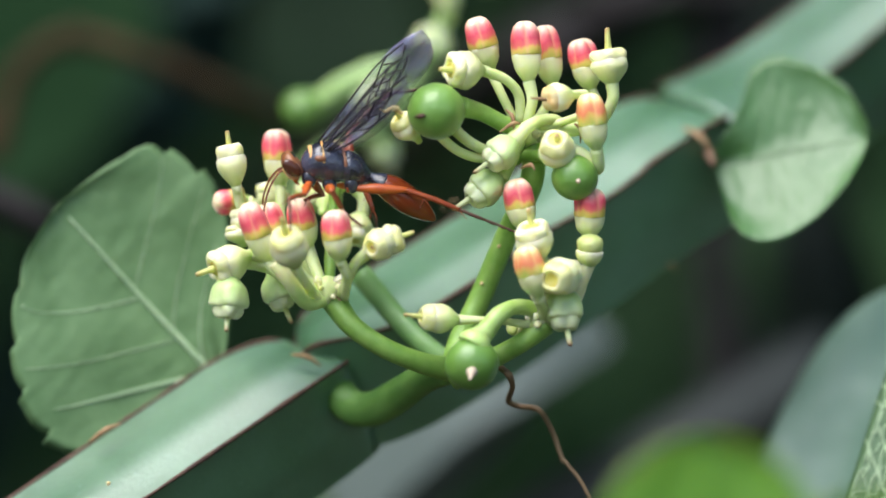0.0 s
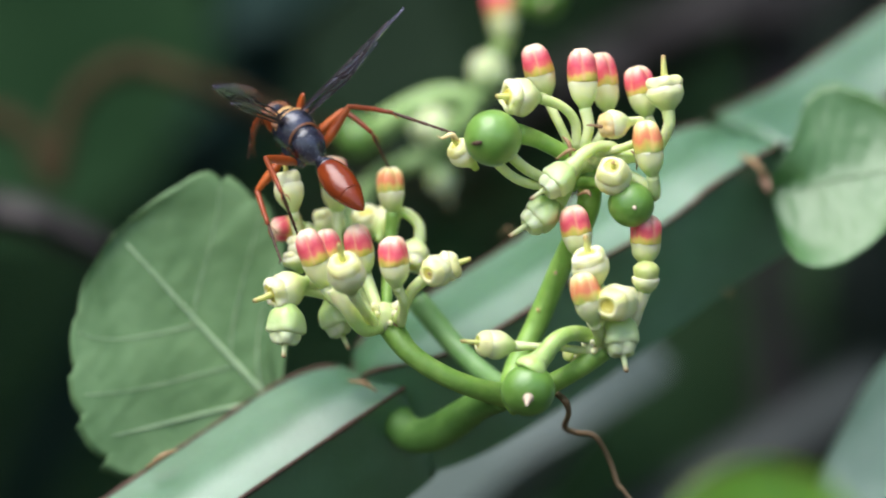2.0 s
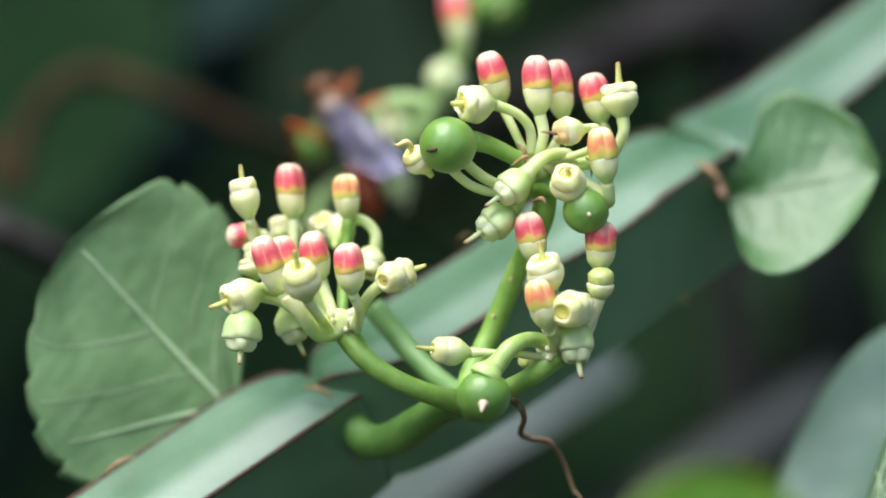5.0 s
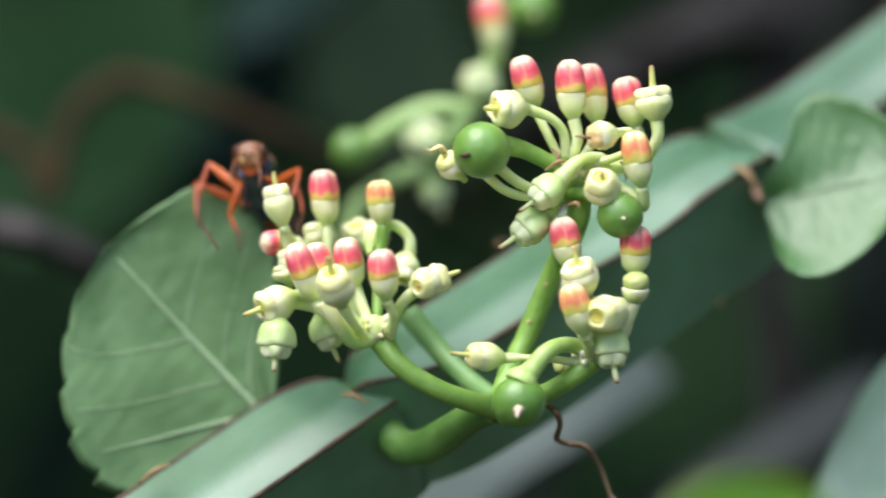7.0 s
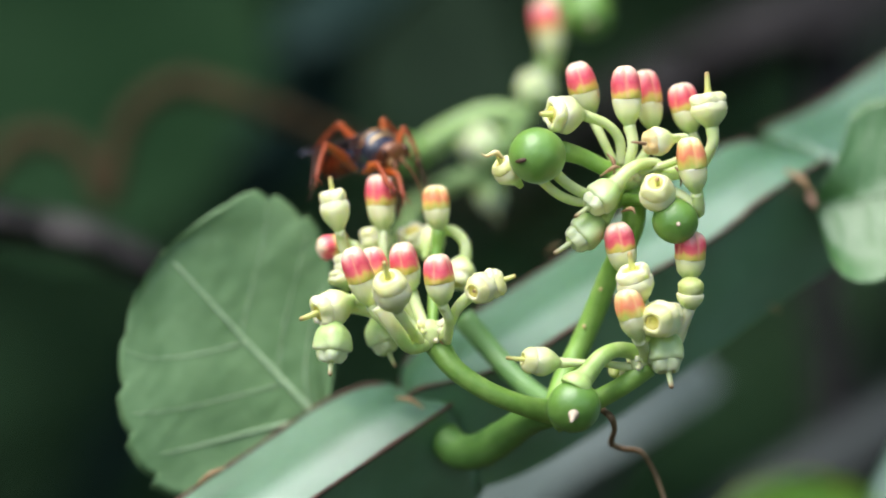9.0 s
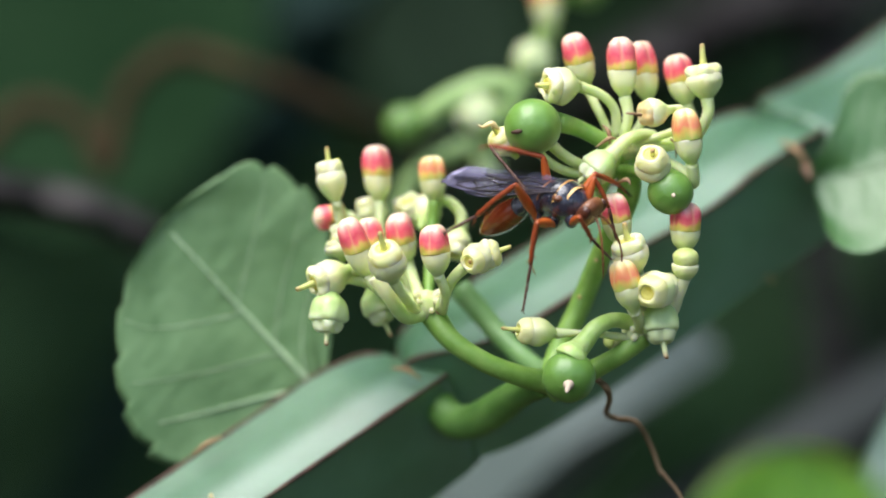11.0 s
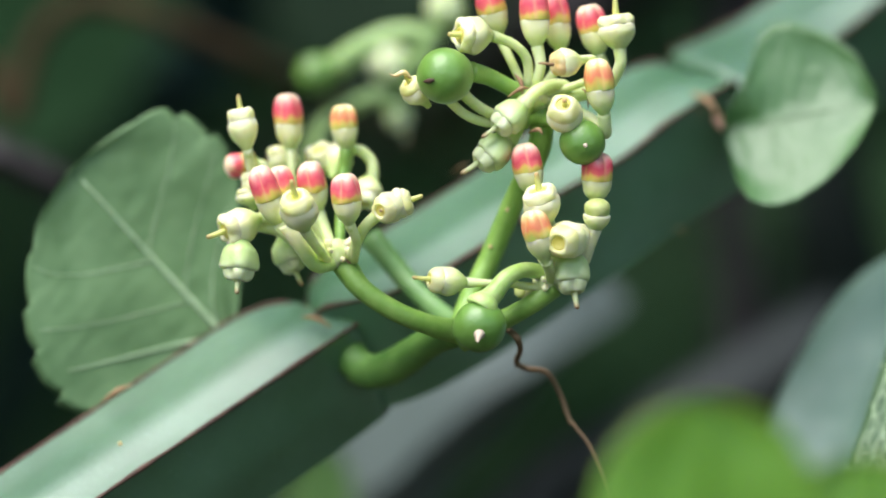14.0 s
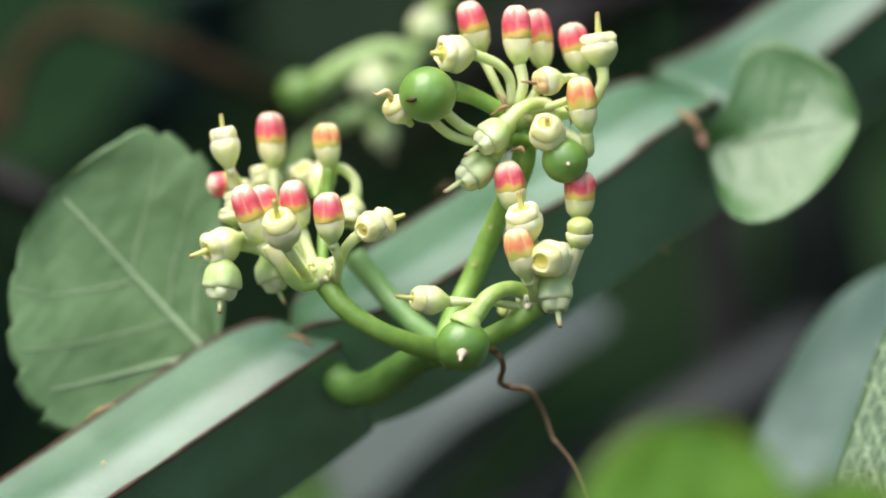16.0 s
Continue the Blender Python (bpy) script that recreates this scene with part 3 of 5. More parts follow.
def berry(parent, middle, r, tip, collar=True, beak=1.0):
    d = (Vector(tip) - Vector(middle)).normalized()
    foot = Vector(middle) - d * r
    m = upright(parent, foot, Vector(middle), 0.3, r, r)
    b = put("berry", dice.choice(BERRY_ME), parent, m, "glossy unripe green berry")
    if beak:
        put("tip", BERRY_TIP, b, Matrix.Translation((0, 0, 0.00192)) @ Matrix.Diagonal((0.75 * beak, 0.75 * beak, beak ** 1.5, 1)) @ Matrix.Translation((0, 0, -0.00192)), "small pale withered tip")
    if collar:
        put("collar", COLLAR_ME, b, Matrix.Diagonal((0.9, 0.9, 0.7, 1)))
    return b


def hub(parent, p, r, bits=14):
    bm = bmesh.new()
    bmesh.ops.create_icosphere(bm, subdivisions=3, radius=r * 0.001, matrix=Matrix.Translation(at(p)))
    for v in bm.verts:
        v.co += (v.co - at(p)).normalized() * 0.00035 * noise.noise(v.co * 1800)
    part("hub", bm, PALE, parent)
    for i in range(bits):
        a, e = dice.uniform(0, 6.28), dice.uniform(-0.6, 1.1)
        d = Vector((math.cos(a) * math.cos(e), math.sin(a) * math.cos(e), math.sin(e)))
        q = Vector(p) + d * r
        bm = bmesh.new()
        s = dice.uniform(0.18, 0.36)
        tube([tuple(q - d * 0.2), tuple(q + d * s * 0.6), tuple(q + d * s * 1.3 + Vector((0, 0, 0.15)))], [s, s * 0.9, s * 0.25], 6, 3, bm)
        part("bract", bm, CREAM if i % 4 else WITHER, parent)


# ---- branching flower stalk ----
st = thing("flower_stalk", (-8.16, 17.00, -10.48), "smooth green branching flower stalk growing from the stem node", "flower stalk")
part("peduncle", tube([(-8.84, 18.00, -5.96), (-8.38, 12.00, -7.66), (-7.97, 10.20, -9.23), (-6.91, 9.00, -10.19), (-5.41, 7.60, -10.15), (-3.72, 5.80, -9.16), (-2.00, 3.20, -7.96), (-0.38, 1.00, -7.31)], [1.2, 1.2, 1.25, 1.3, 1.3, 1.25, 1.1, 1.05]), STALK_SHADED, st)
part("branch", tube([(0.24, 1.00, -7.29), (-1.77, 0.00, -6.87), (-4.57, -1.00, -5.77), (-6.97, -1.00, -4.17), (-8.32, 0.00, -2.37)], [0.95, 0.8, 0.75, 0.78, 0.95]), STALK, st)
part("branch", tube([(0.24, 3.50, -7.06), (-1.80, 6.50, -5.68), (-3.87, 8.50, -3.65), (-6.56, 9.50, -0.45)], [0.8, 0.8, 0.8, 0.85]), STALK_BACK, st)
part("branch", tube([(0.04, 2.00, -7.43), (0.65, 4.00, -5.24), (2.08, 5.00, -2.20), (3.90, 4.00, 2.07), (5.70, 2.00, 6.10), (5.70, 2.00, 9.13)], [0.9, 0.85, 0.8, 0.8, 0.85, 0.8]), STALK, st)
part("branch", tube([(0.04, 1.00, -7.82), (2.65, 0.00, -6.59), (5.05, -1.00, -5.25), (6.65, -1.00, -3.97)], [0.95, 0.75, 0.7, 0.85]), STALK, st)

# ---- left cluster ----
c1 = thing("flower_cluster", (-8.52, 0.00, -2.17), "cluster of pink-capped buds and pale spent flowers", "flowers", "flower clusters")
H1 = (-8.68, 0.00, -1.77)
hub(c1, H1, 1.15)
spent(c1, (-15.23, 2.00, 5.70), (-15.84, 2.00, 8.73), 0.8, 0.95)
stalk(c1, [(-15.23, 2.00, 5.78), (-14.81, 2.50, 3.88), (-13.29, 2.00, 0.85), (-10.02, 0.50, -1.77)])
bud(c1, (-12.25, 6.00, 5.76), (-12.54, 6.00, 9.84))
stalk(c1, [(-12.25, 6.00, 5.76), (-11.98, 5.00, 2.89), (-10.29, 3.00, 0.04), (-9.02, 1.00, -1.57)])
bud(c1, (-8.23, 5.00, 5.74), (-8.47, 5.00, 9.04), 0.95, "yellow")
stalk(c1, [(-8.23, 5.00, 5.82), (-8.39, 5.00, 3.91), (-8.59, 3.00, 0.85), (-8.62, 1.00, -1.57)], 0.42, STALK)
bud(c1, (-14.54, 6.00, 4.86), (-16.94, 5.00, 4.52), 0.85)
stalk(c1, [(-14.54, 6.00, 4.86), (-13.44, 6.00, 3.72), (-11.13, 4.00, 0.45), (-9.23, 1.00, -1.57)])
spent(c1, (-14.26, 3.00, 2.07), (-14.74, 3.00, 4.29), 0.9)
bud(c1, (-12.86, -2.00, 0.36), (-14.34, -3.00, 4.42), 1.0)
stalk(c1, [(-12.86, -2.00, 0.36), (-11.95, -2.00, -0.76), (-9.60, 0.00, -1.97)])
bud(c1, (-12.25, 1.00, 0.85), (-12.97, 1.00, 4.55), 0.9)
bud(c1, (-10.18, 2.00, 1.25), (-10.88, 1.00, 4.79), 1.02)
stalk(c1, [(-10.18, 2.00, 1.45), (-9.64, 1.50, 0.04), (-9.01, 0.50, -1.57)], 0.42)
spent(c1, (-10.93, -5.00, 0.04), (-11.6, -7.0, 2.4), 0.95, 1.16, gold=True)
stalk(c1, [(-10.93, -5.00, 0.04), (-10.29, -4.00, -0.95), (-9.45, -1.20, -2.16)], 0.36)
stalk(c1, [(-12.03, -3.00, 0.44), (-11.31, -3.00, -0.96), (-10.23, -2.00, -2.56), (-8.99, -0.50, -2.37)], [0.85, 0.6, 0.45, 0.5], CUP)
bud(c1, (-7.79, -4.00, 0.36), (-8.21, -4.50, 3.93), 1.02)
stalk(c1, [(-7.79, -4.00, 0.44), (-7.33, -3.20, -0.76), (-7.53, -1.00, -2.16)], 0.34)
spent(c1, (-4.14, -3.00, 1.95), (-5.70, -5.00, 1.31), 0.3, 0.92, gold=True)
spent(c1, (-5.25, -3.50, 1.63), (-3.42, -3.60, 2.11), 0.62, 0.95, gold=True)
stalk(c1, [(-5.73, -3.50, 1.15), (-6.85, -3.00, 0.04), (-7.77, -1.00, -1.96)], 0.4)
spent(c1, (-12.57, 8.00, 3.74), (-13.06, 8.00, 6.20), 0, 1.05)
spent(c1, (-9.84, 9.00, 4.36), (-10.23, 8.00, 6.00), 0, 1.05)
spent(c1, (-9.17, 7.00, 4.14), (-8.73, 9.00, 5.81), 0, 0.9)
spent(c1, (-6.37, 6.00, 3.92), (-7.01, 5.00, 1.75), 0, 1.0)
stalk(c1, [(-6.29, 6.00, 3.72), (-6.37, 6.00, 4.94), (-7.31, 6.00, 5.80), (-8.13, 6.00, 5.35), (-8.49, 4.00, 1.67), (-8.62, 1.00, -1.57)], 0.4)
spent(c1, (-14.22, 0.00, 0.84), (-16.85, -1.30, -0.2), 1.0, 1.1)
stalk(c1, [(-14.22, 0.00, 0.92), (-12.65, 1.00, 0.44), (-9.82, 0.50, -1.97)], 0.42)
spent(c1, (-14.83, 3.00, 1.66), (-15.15, 3.00, 3.08), 0, 1.0)
spent(c1, (-15.54, -1.00, -0.68), (-15.77, -1.40, -3.64), 0.7, 1.14, True)
stalk(c1, [(-15.50, -1.00, -0.84), (-15.23, 0.00, 0.24), (-12.65, 1.00, -0.16), (-9.82, 0.50, -1.97)], 0.42)
spent(c1, (-12.72, 3.00, -0.45), (-11.86, 2.60, -3.03), 0.75, 1.02, True)
stalk(c1, [(-12.72, 3.00, -0.57), (-12.31, 3.00, 0.04), (-10.66, 2.00, -0.77), (-9.21, 0.50, -1.97)], 0.4)

# ---- upper cluster ----
c2 = thing("flower_cluster", (5.28, 1.00, 9.71), "cluster of pink buds, spent flowers and unripe berries", "flowers", "flower clusters")
hub(c2, (5.41, 1.50, 9.52), 1.1, 9)
bud(c2, (2.79, 2.00, 13.90), (1.69, 1.50, 17.63), 1.1)
stalk(c2, [(2.79, 2.00, 13.90), (3.39, 1.50, 12.55), (4.47, 1.00, 10.31)])
spent(c2, (2.16, -1.00, 13.82), (-0.24, -2.50, 13.80), 0.75, 1.15)
stalk(c2, [(2.08, -1.00, 13.82), (3.77, -0.50, 13.20), (4.74, 0.00, 12.09), (4.87, 0.50, 10.30)], 0.36)
bud(c2, (5.46, 0.00, 12.98), (5.10, 0.00, 17.31), 1.08)
stalk(c2, [(5.46, 0.00, 13.06), (5.70, 0.00, 11.69), (5.27, 0.50, 10.10)], 0.4)
bud(c2, (7.21, 3.00, 12.80), (6.56, 3.00, 17.13), 0.98)
stalk(c2, [(7.21, 3.00, 12.92), (6.71, 2.00, 11.35), (5.68, 1.00, 9.91)])
bud(c2, (9.97, 3.00, 12.52), (9.11, 3.00, 16.16), 1.0)
stalk(c2, [(9.97, 3.00, 12.60), (10.37, 3.00, 11.38), (9.13, 2.00, 10.14), (5.88, 1.00, 9.51)])
spent(c2, (11.33, 0.00, 12.82), (10.97, 0.00, 15.39), 1.0, 1.12)
stalk(c2, [(11.33, 0.00, 12.90), (11.33, 0.00, 11.69), (10.31, 1.00, 10.11), (7.90, 1.00, 9.51), (5.88, 1.00, 9.39)], 0.42)
spent(c2, (8.55, -2.00, 12.03), (6.42, -2.90, 11.68), 0.0, 0.92, False, True)
stalk(c2, [(8.47, -2.00, 12.06), (9.45, -1.00, 12.06), (9.08, 0.00, 10.69), (5.88, 1.00, 9.71)], 0.3)
part("style", tube([(6.53, -3.40, 11.66), (6.00, -3.80, 11.73), (5.48, -4.00, 11.76)], [0.14, 0.1, 0.05], 6), WITHER, c2)
bud(c2, (10.15, -2.00, 8.19), (9.57, -2.50, 12.09), 1.04, "yellow")
stalk(c2, [(10.15, -2.00, 8.27), (10.26, -1.00, 6.85), (9.10, 1.00, 8.10), (6.08, 1.00, 9.23)], 0.42)
spent(c2, (7.65, -1.00, 7.17), (7.19, -3.80, 8.94), 0.55, 1.1, gold=True)
stalk(c2, [(7.65, -1.00, 7.25), (6.67, 0.00, 7.75), (5.08, 1.00, 7.86), (4.47, 1.00, 7.49)], 0.42, STALK)
berry(c2, (-1.08, -3.00, 10.88), 2.02, (-2.53, -6.00, 10.86), False, False)
stalk(c2, [(0.64, -1.00, 11.26), (2.05, 0.00, 10.89), (3.66, 0.50, 10.10), (4.87, 1.00, 9.51)], [0.75, 0.62, 0.6, 0.7], STALK)
bm = bmesh.new()
tube([(-2.58, -4.30, 10.44), (-2.22, -4.75, 10.47), (-1.86, -4.90, 10.54)], [0.08, 0.17, 0.1], 8, 4, bm)
part("scar", bm, MARGIN, c2, "small dark scar on the berry")
spent(c2, (-2.48, -1.00, 9.05), (-3.76, -2.00, 10.51), 0.5, 0.9, gold=True)
part("withered_petal", tube([(-3.51, -2.40, 10.73), (-3.99, -2.60, 11.13), (-4.62, -2.80, 10.88), (-5.02, -3.00, 11.04)], [0.12, 0.2, 0.12, 0.04], 7), TAN, c2)
stalk(c2, [(-1.36, -1.50, 9.84), (-0.36, -1.00, 8.77), (0.64, -0.50, 8.06), (1.85, 0.00, 7.67), (3.06, 0.50, 7.68)], 0.34)
stalk(c2, [(-0.36, -1.50, 10.44), (0.44, -1.00, 9.45), (1.44, -0.50, 8.67), (2.65, 0.00, 8.07)], 0.4)
spent(c2, (4.49, -1.00, 8.93), (2.52, -1.80, 7.16), 0.8, 1.0, True)
stalk(c2, [(4.25, -1.00, 8.69), (5.13, -0.80, 9.66), (6.27, 0.00, 10.32), (7.49, 1.00, 10.31), (7.71, 1.50, 9.32)], [0.7, 0.5, 0.42, 0.4, 0.4])
spent(c2, (3.45, 0.00, 6.47), (1.24, -0.80, 4.65), 0.9, 1.1, True)
stalk(c2, [(3.29, 0.00, 6.31), (4.06, 0.50, 7.28), (4.87, 1.00, 8.90)], [0.8, 0.5, 0.45], CUP)
berry(c2, (8.63, -2.00, 6.23), 1.64, (8.69, -6.00, 5.49), True)
stalk(c2, [(8.68, 0.00, 7.47), (8.10, 1.00, 8.10), (6.28, 1.00, 9.10)], 0.36, STALK)
for p, q in (((3.85, -0.50, 11.07), (4.37, -1.00, 9.25)), ((3.37, -1.00, 9.45), (4.85, -1.00, 10.06)), ((4.85, -1.00, 6.93), (5.83, -2.00, 6.75)), ((8.68, 0.00, 10.08), (9.08, 0.00, 8.68))):
    part("withered_bract", tube([p, tuple(Vector(p).lerp(Vector(q), 0.5) + Vector((0.2, -0.3, 0.3))), q], [0.06, 0.16, 0.03], 6), WITHER, c2)

# ---- lower cluster ----
c3 = thing("flower_cluster", (6.59, 0.00, -3.98), "cluster of pink buds, spent flowers and a round green berry", "flowers", "flower clusters")
hub(c3, (6.33, -1.00, -3.65), 0.95, 16)
hub(c3, (6.45, -1.70, -2.45), 0.62, 9)
bud(c3, (5.13, -1.00, 2.52), (4.48, -1.50, 6.16), 1.1)
stalk(c3, [(5.13, -1.00, 2.60), (5.66, 0.00, 0.44), (6.17, -1.00, -3.16)])
spent(c3, (6.14, -3.00, 0.44), (5.44, -4.00, 2.98), 0.85, 1.15)
stalk(c3, [(6.14, -3.00, 0.52), (6.63, -2.00, -1.16), (6.44, -1.50, -3.16)], 0.5)
bud(c3, (6.00, -4.00, -2.15), (5.00, -4.50, 1.39), 1.0, "yellow")
stalk(c3, [(6.00, -4.00, -2.15), (6.33, -3.00, -2.83), (6.44, -1.50, -3.56)], 0.4)
spent(c3, (8.43, -2.00, -0.28), (6.81, -5.20, -0.95), 0, 1.16, gold=True)
stalk(c3, [(8.23, -2.00, -0.16), (8.65, -1.00, -1.16), (8.05, -1.00, -2.76), (6.65, -1.00, -3.77)], [0.9, 0.9, 0.7, 0.5], CUP)
spent(c3, (7.75, -2.00, -1.48), (7.98, -2.60, -4.47), 0.8, 1.18, True)
bud(c3, (9.65, -1.00, 1.96), (9.72, -1.50, 5.52), 1.06)
stalk(c3, [(9.65, -1.00, 2.04), (9.59, 1.00, 0.04), (8.28, 0.00, -2.77), (6.65, -1.00, -3.77)])
bud(c3, (9.59, -2.00, -0.04), (9.73, -2.50, 2.43), 0.95, "green")
stalk(c3, [(9.59, -2.00, 0.12), (9.04, -1.50, -1.36), (7.85, -1.00, -3.16), (6.65, -1.00, -3.77)], 0.4, CUP)
spent(c3, (0.52, -2.00, -3.72), (-2.23, -3.00, -3.47), 0.95, 0.88, gold=True)
stalk(c3, [(0.44, -2.00, -3.72), (1.84, -2.00, -3.72), (3.44, -1.80, -3.80), (6.25, -1.00, -4.17)], [0.4, 0.26, 0.25, 0.35])
berry(c3, (1.35, -4.00, -6.83), 1.86, (0.87, -6.60, -7.85), False, 1.6).matrix_basis @= Matrix.Diagonal((1.05, 1.0, 0.93, 1))
stalk(c3, [(1.6, -3.90, -5.5), (1.75, -3.75, -5.2), (2.0, -3.60, -4.85), (2.43, -3.40, -4.4), (3.35, -3.00, -3.31), (4.63, -2.00, -2.80), (6.25, -1.00, -3.16)], [1.0, 0.95, 0.82, 0.7, 0.62, 0.56, 0.6], STALK_LIGHT)
part("collar", tube([(1.5, -3.95, -5.5), (1.62, -3.9, -5.3), (1.8, -3.75, -5.05), (2.0, -3.62, -4.8)], [1.2, 1.22, 1.02, 0.8], 20, 4), CUP_GREEN, c3, "pale bell at the top of the berry")
bud(c3, (5.08, 1.00, -4.39), (3.86, 0.50, -4.18), 0.6, "green")

# ---- brown tendril ----
td = thing("tendril", (3.39, 2.00, -7.23), "thin dry brown curling tendril under the berries", "tendril")
part("strand", tube([(3.15, 2.00, -6.91), (4.02, 0.00, -7.59), (4.32, 2.00, -8.52), (4.11, 5.00, -9.57), (4.94, 6.00, -9.97), (6.27, 5.00, -10.22), (7.27, 6.00, -11.80), (8.01, 6.00, -13.85), (8.31, 5.00, -14.10), (10.32, 4.00, -17.51), (15.2, 5.00, -31.00)], [0.22, 0.25, 0.2, 0.22, 0.2, 0.2, 0.19, 0.17, 0.15, 0.13, 0.1], 8), DRY, td)

# ---- things behind, out of focus ----
c4 = thing("flower_cluster", (-6.78, 62.00, 9.47), "green flower cluster with buds and berries further back", "flowers", "flower clusters")
BACK_STALK = material("pale_back_stalk", (0.27, 0.43, 0.13), (0.4, 0.55, 0.22), 500, 0.45, 0.2, through_light=0.15)
part("branch", tube([(-12.49, 64.00, 5.25), (-11.14, 63.00, 8.78), (-8.19, 62.00, 10.78), (-4.89, 61.00, 11.89), (-3.19, 60.00, 14.58), (-1.22, 60.00, 17.86), (0.75, 60.00, 23.48), (3.58, 62.00, 33.01), (35.32, 82.00, 95.74), (258.82, 600.00, 325.78)], [0.9, 0.85, 0.8, 0.8, 0.75, 0.75, 0.8, 0.9, 1.2, 1.2]), BACK_STALK, c4)
part("branch", tube([(-2.30, 60.00, 16.20), (-5.25, 60.00, 16.30), (-8.34, 60.00, 14.90), (-10.99, 61.00, 13.10)], [0.8, 0.95, 1.1, 1.15]), BACK_STALK, c4)
berry(c4, (-11.90, 60.00, 12.94), 1.75, (-12.78, 58.00, 13.57))
spent(c4, (-1.03, 60.00, 16.69), (-1.36, 59.00, 19.78), 0, 1.35, True)
spent(c4, (-4.42, 61.00, 12.97), (-6.98, 59.00, 14.58), 0, 1.5, True)
spent(c4, (-5.46, 62.00, 11.11), (-4.71, 62.00, 8.43), 0.8, 1.0, True)
bud(c4, (0.28, 58.00, 20.57), (-0.65, 58.00, 25.70), 1.2)
berry(c4, (3.19, 60.00, 24.65), 2.1, (3.16, 57.00, 23.31))

VANTAGE = Vector((0, 0, 0.45))
c4.location = VANTAGE + (c4.location - VANTAGE) * 0.955
c4.scale = (0.955, 0.955, 0.955)


def back_stem(pts, wide, label, mat=None, roll=10):
    root = thing("vine_stem", pts[1], label, "vine stem", "stems behind")
    winged(root, pts, wide, roll, mat=mat or GREY, taper=(0, 1), edge=mat or GREY)
    return root


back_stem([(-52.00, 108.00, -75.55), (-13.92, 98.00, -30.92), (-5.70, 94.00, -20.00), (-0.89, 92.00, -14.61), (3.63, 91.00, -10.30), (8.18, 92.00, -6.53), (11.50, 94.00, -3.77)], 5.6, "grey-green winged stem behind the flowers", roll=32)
# ash grey darkened in colour for stems deep in shade
ASH_SHADED = material("shaded_ash_stem", (0.02, 0.018, 0.018), (0.034, 0.031, 0.031), 60, 0.7, 0.3, fine=900, spec=0.12)
back_stem([(-46.96, 900.00, 5.61), (4.51, 180.00, 19.12), (11.14, 160.00, 22.44), (18.82, 150.00, 26.54), (26.80, 150.00, 30.24), (37.29, 160.00, 35.79), (150.00, 300.00, 120.00)], 3.4, "ash-grey winged stem deep in the shade", ASH_SHADED)
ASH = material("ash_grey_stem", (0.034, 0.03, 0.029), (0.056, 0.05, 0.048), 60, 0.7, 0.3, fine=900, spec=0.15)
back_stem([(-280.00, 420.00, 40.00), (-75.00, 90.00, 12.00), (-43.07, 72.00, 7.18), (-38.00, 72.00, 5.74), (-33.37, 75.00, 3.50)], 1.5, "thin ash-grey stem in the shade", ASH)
back_stem([(30.00, 150.00, -122.87), (28.72, 150.00, -18.43), (28.18, 150.00, 4.32), (28.35, 152.00, 27.22), (27.89, 158.00, 47.83), (25.00, 175.00, 110.00)], 2.6, "upright grey stem deep in the shade", ASH_SHADED, roll=0)
# dry brown lowered in tone: the vine's shade is in its colour
DRY_SHADED = material("shaded_dry_vine", (0.034, 0.024, 0.012), (0.058, 0.04, 0.02), 200, 0.85, 0.4, spec=0.1)
# far leaf's teal, darkened in colour as shade
TEAL_SHADED = material("shaded_teal_leaf", (0.005, 0.016, 0.009), (0.01, 0.026, 0.017), 60, 0.7, 0.3, spec=0.2)
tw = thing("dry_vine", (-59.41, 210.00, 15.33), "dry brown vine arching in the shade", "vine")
part("strand", tube([(-94.39, 210.00, -29.20), (-59.41, 210.00, 15.33), (-52.41, 210.00, 21.69), (-46.69, 210.00, 19.78), (-44.14, 210.00, 15.33), (-41.60, 210.00, 23.60), (-35.24, 210.00, 27.73), (-24.43, 210.00, 24.23), (-10.52, 235.00, 18.40), (6.00, 380.00, 14.00), (40.00, 800.00, 0.00)], [1.3] * 11, 10), DRY_SHADED, tw)
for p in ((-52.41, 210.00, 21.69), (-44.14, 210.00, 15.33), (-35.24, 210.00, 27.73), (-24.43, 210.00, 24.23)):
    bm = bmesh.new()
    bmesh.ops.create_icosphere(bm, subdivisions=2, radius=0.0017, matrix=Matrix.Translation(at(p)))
    part("knot", bm, DRY_SHADED, tw)
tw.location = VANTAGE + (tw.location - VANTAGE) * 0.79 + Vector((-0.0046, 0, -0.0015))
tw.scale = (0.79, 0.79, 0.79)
# teal tone also holds the shade of the background
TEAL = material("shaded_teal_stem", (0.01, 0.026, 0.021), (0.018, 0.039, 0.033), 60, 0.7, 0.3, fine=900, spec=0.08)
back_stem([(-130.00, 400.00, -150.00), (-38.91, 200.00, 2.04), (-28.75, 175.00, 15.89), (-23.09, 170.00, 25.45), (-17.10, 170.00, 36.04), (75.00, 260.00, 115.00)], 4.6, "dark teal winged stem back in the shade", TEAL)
back_stem([(42.72, 190.00, -132.51), (43.95, 190.00, -34.31), (40.26, 190.00, 8.65), (38.50, 200.00, 71.30)], 6.0, "upright grey stem deep in the shade", GREY_SHADED, roll=0)
back_stem([(-51.61, 110.00, -76.52), (4.41, 100.00, -27.92), (17.10, 96.00, -19.03), (31.11, 100.00, -10.47), (36.04, 104.00, -7.72)], 3.6, "grey-green winged stem behind the tendril", GREY_HALF_SHADED)
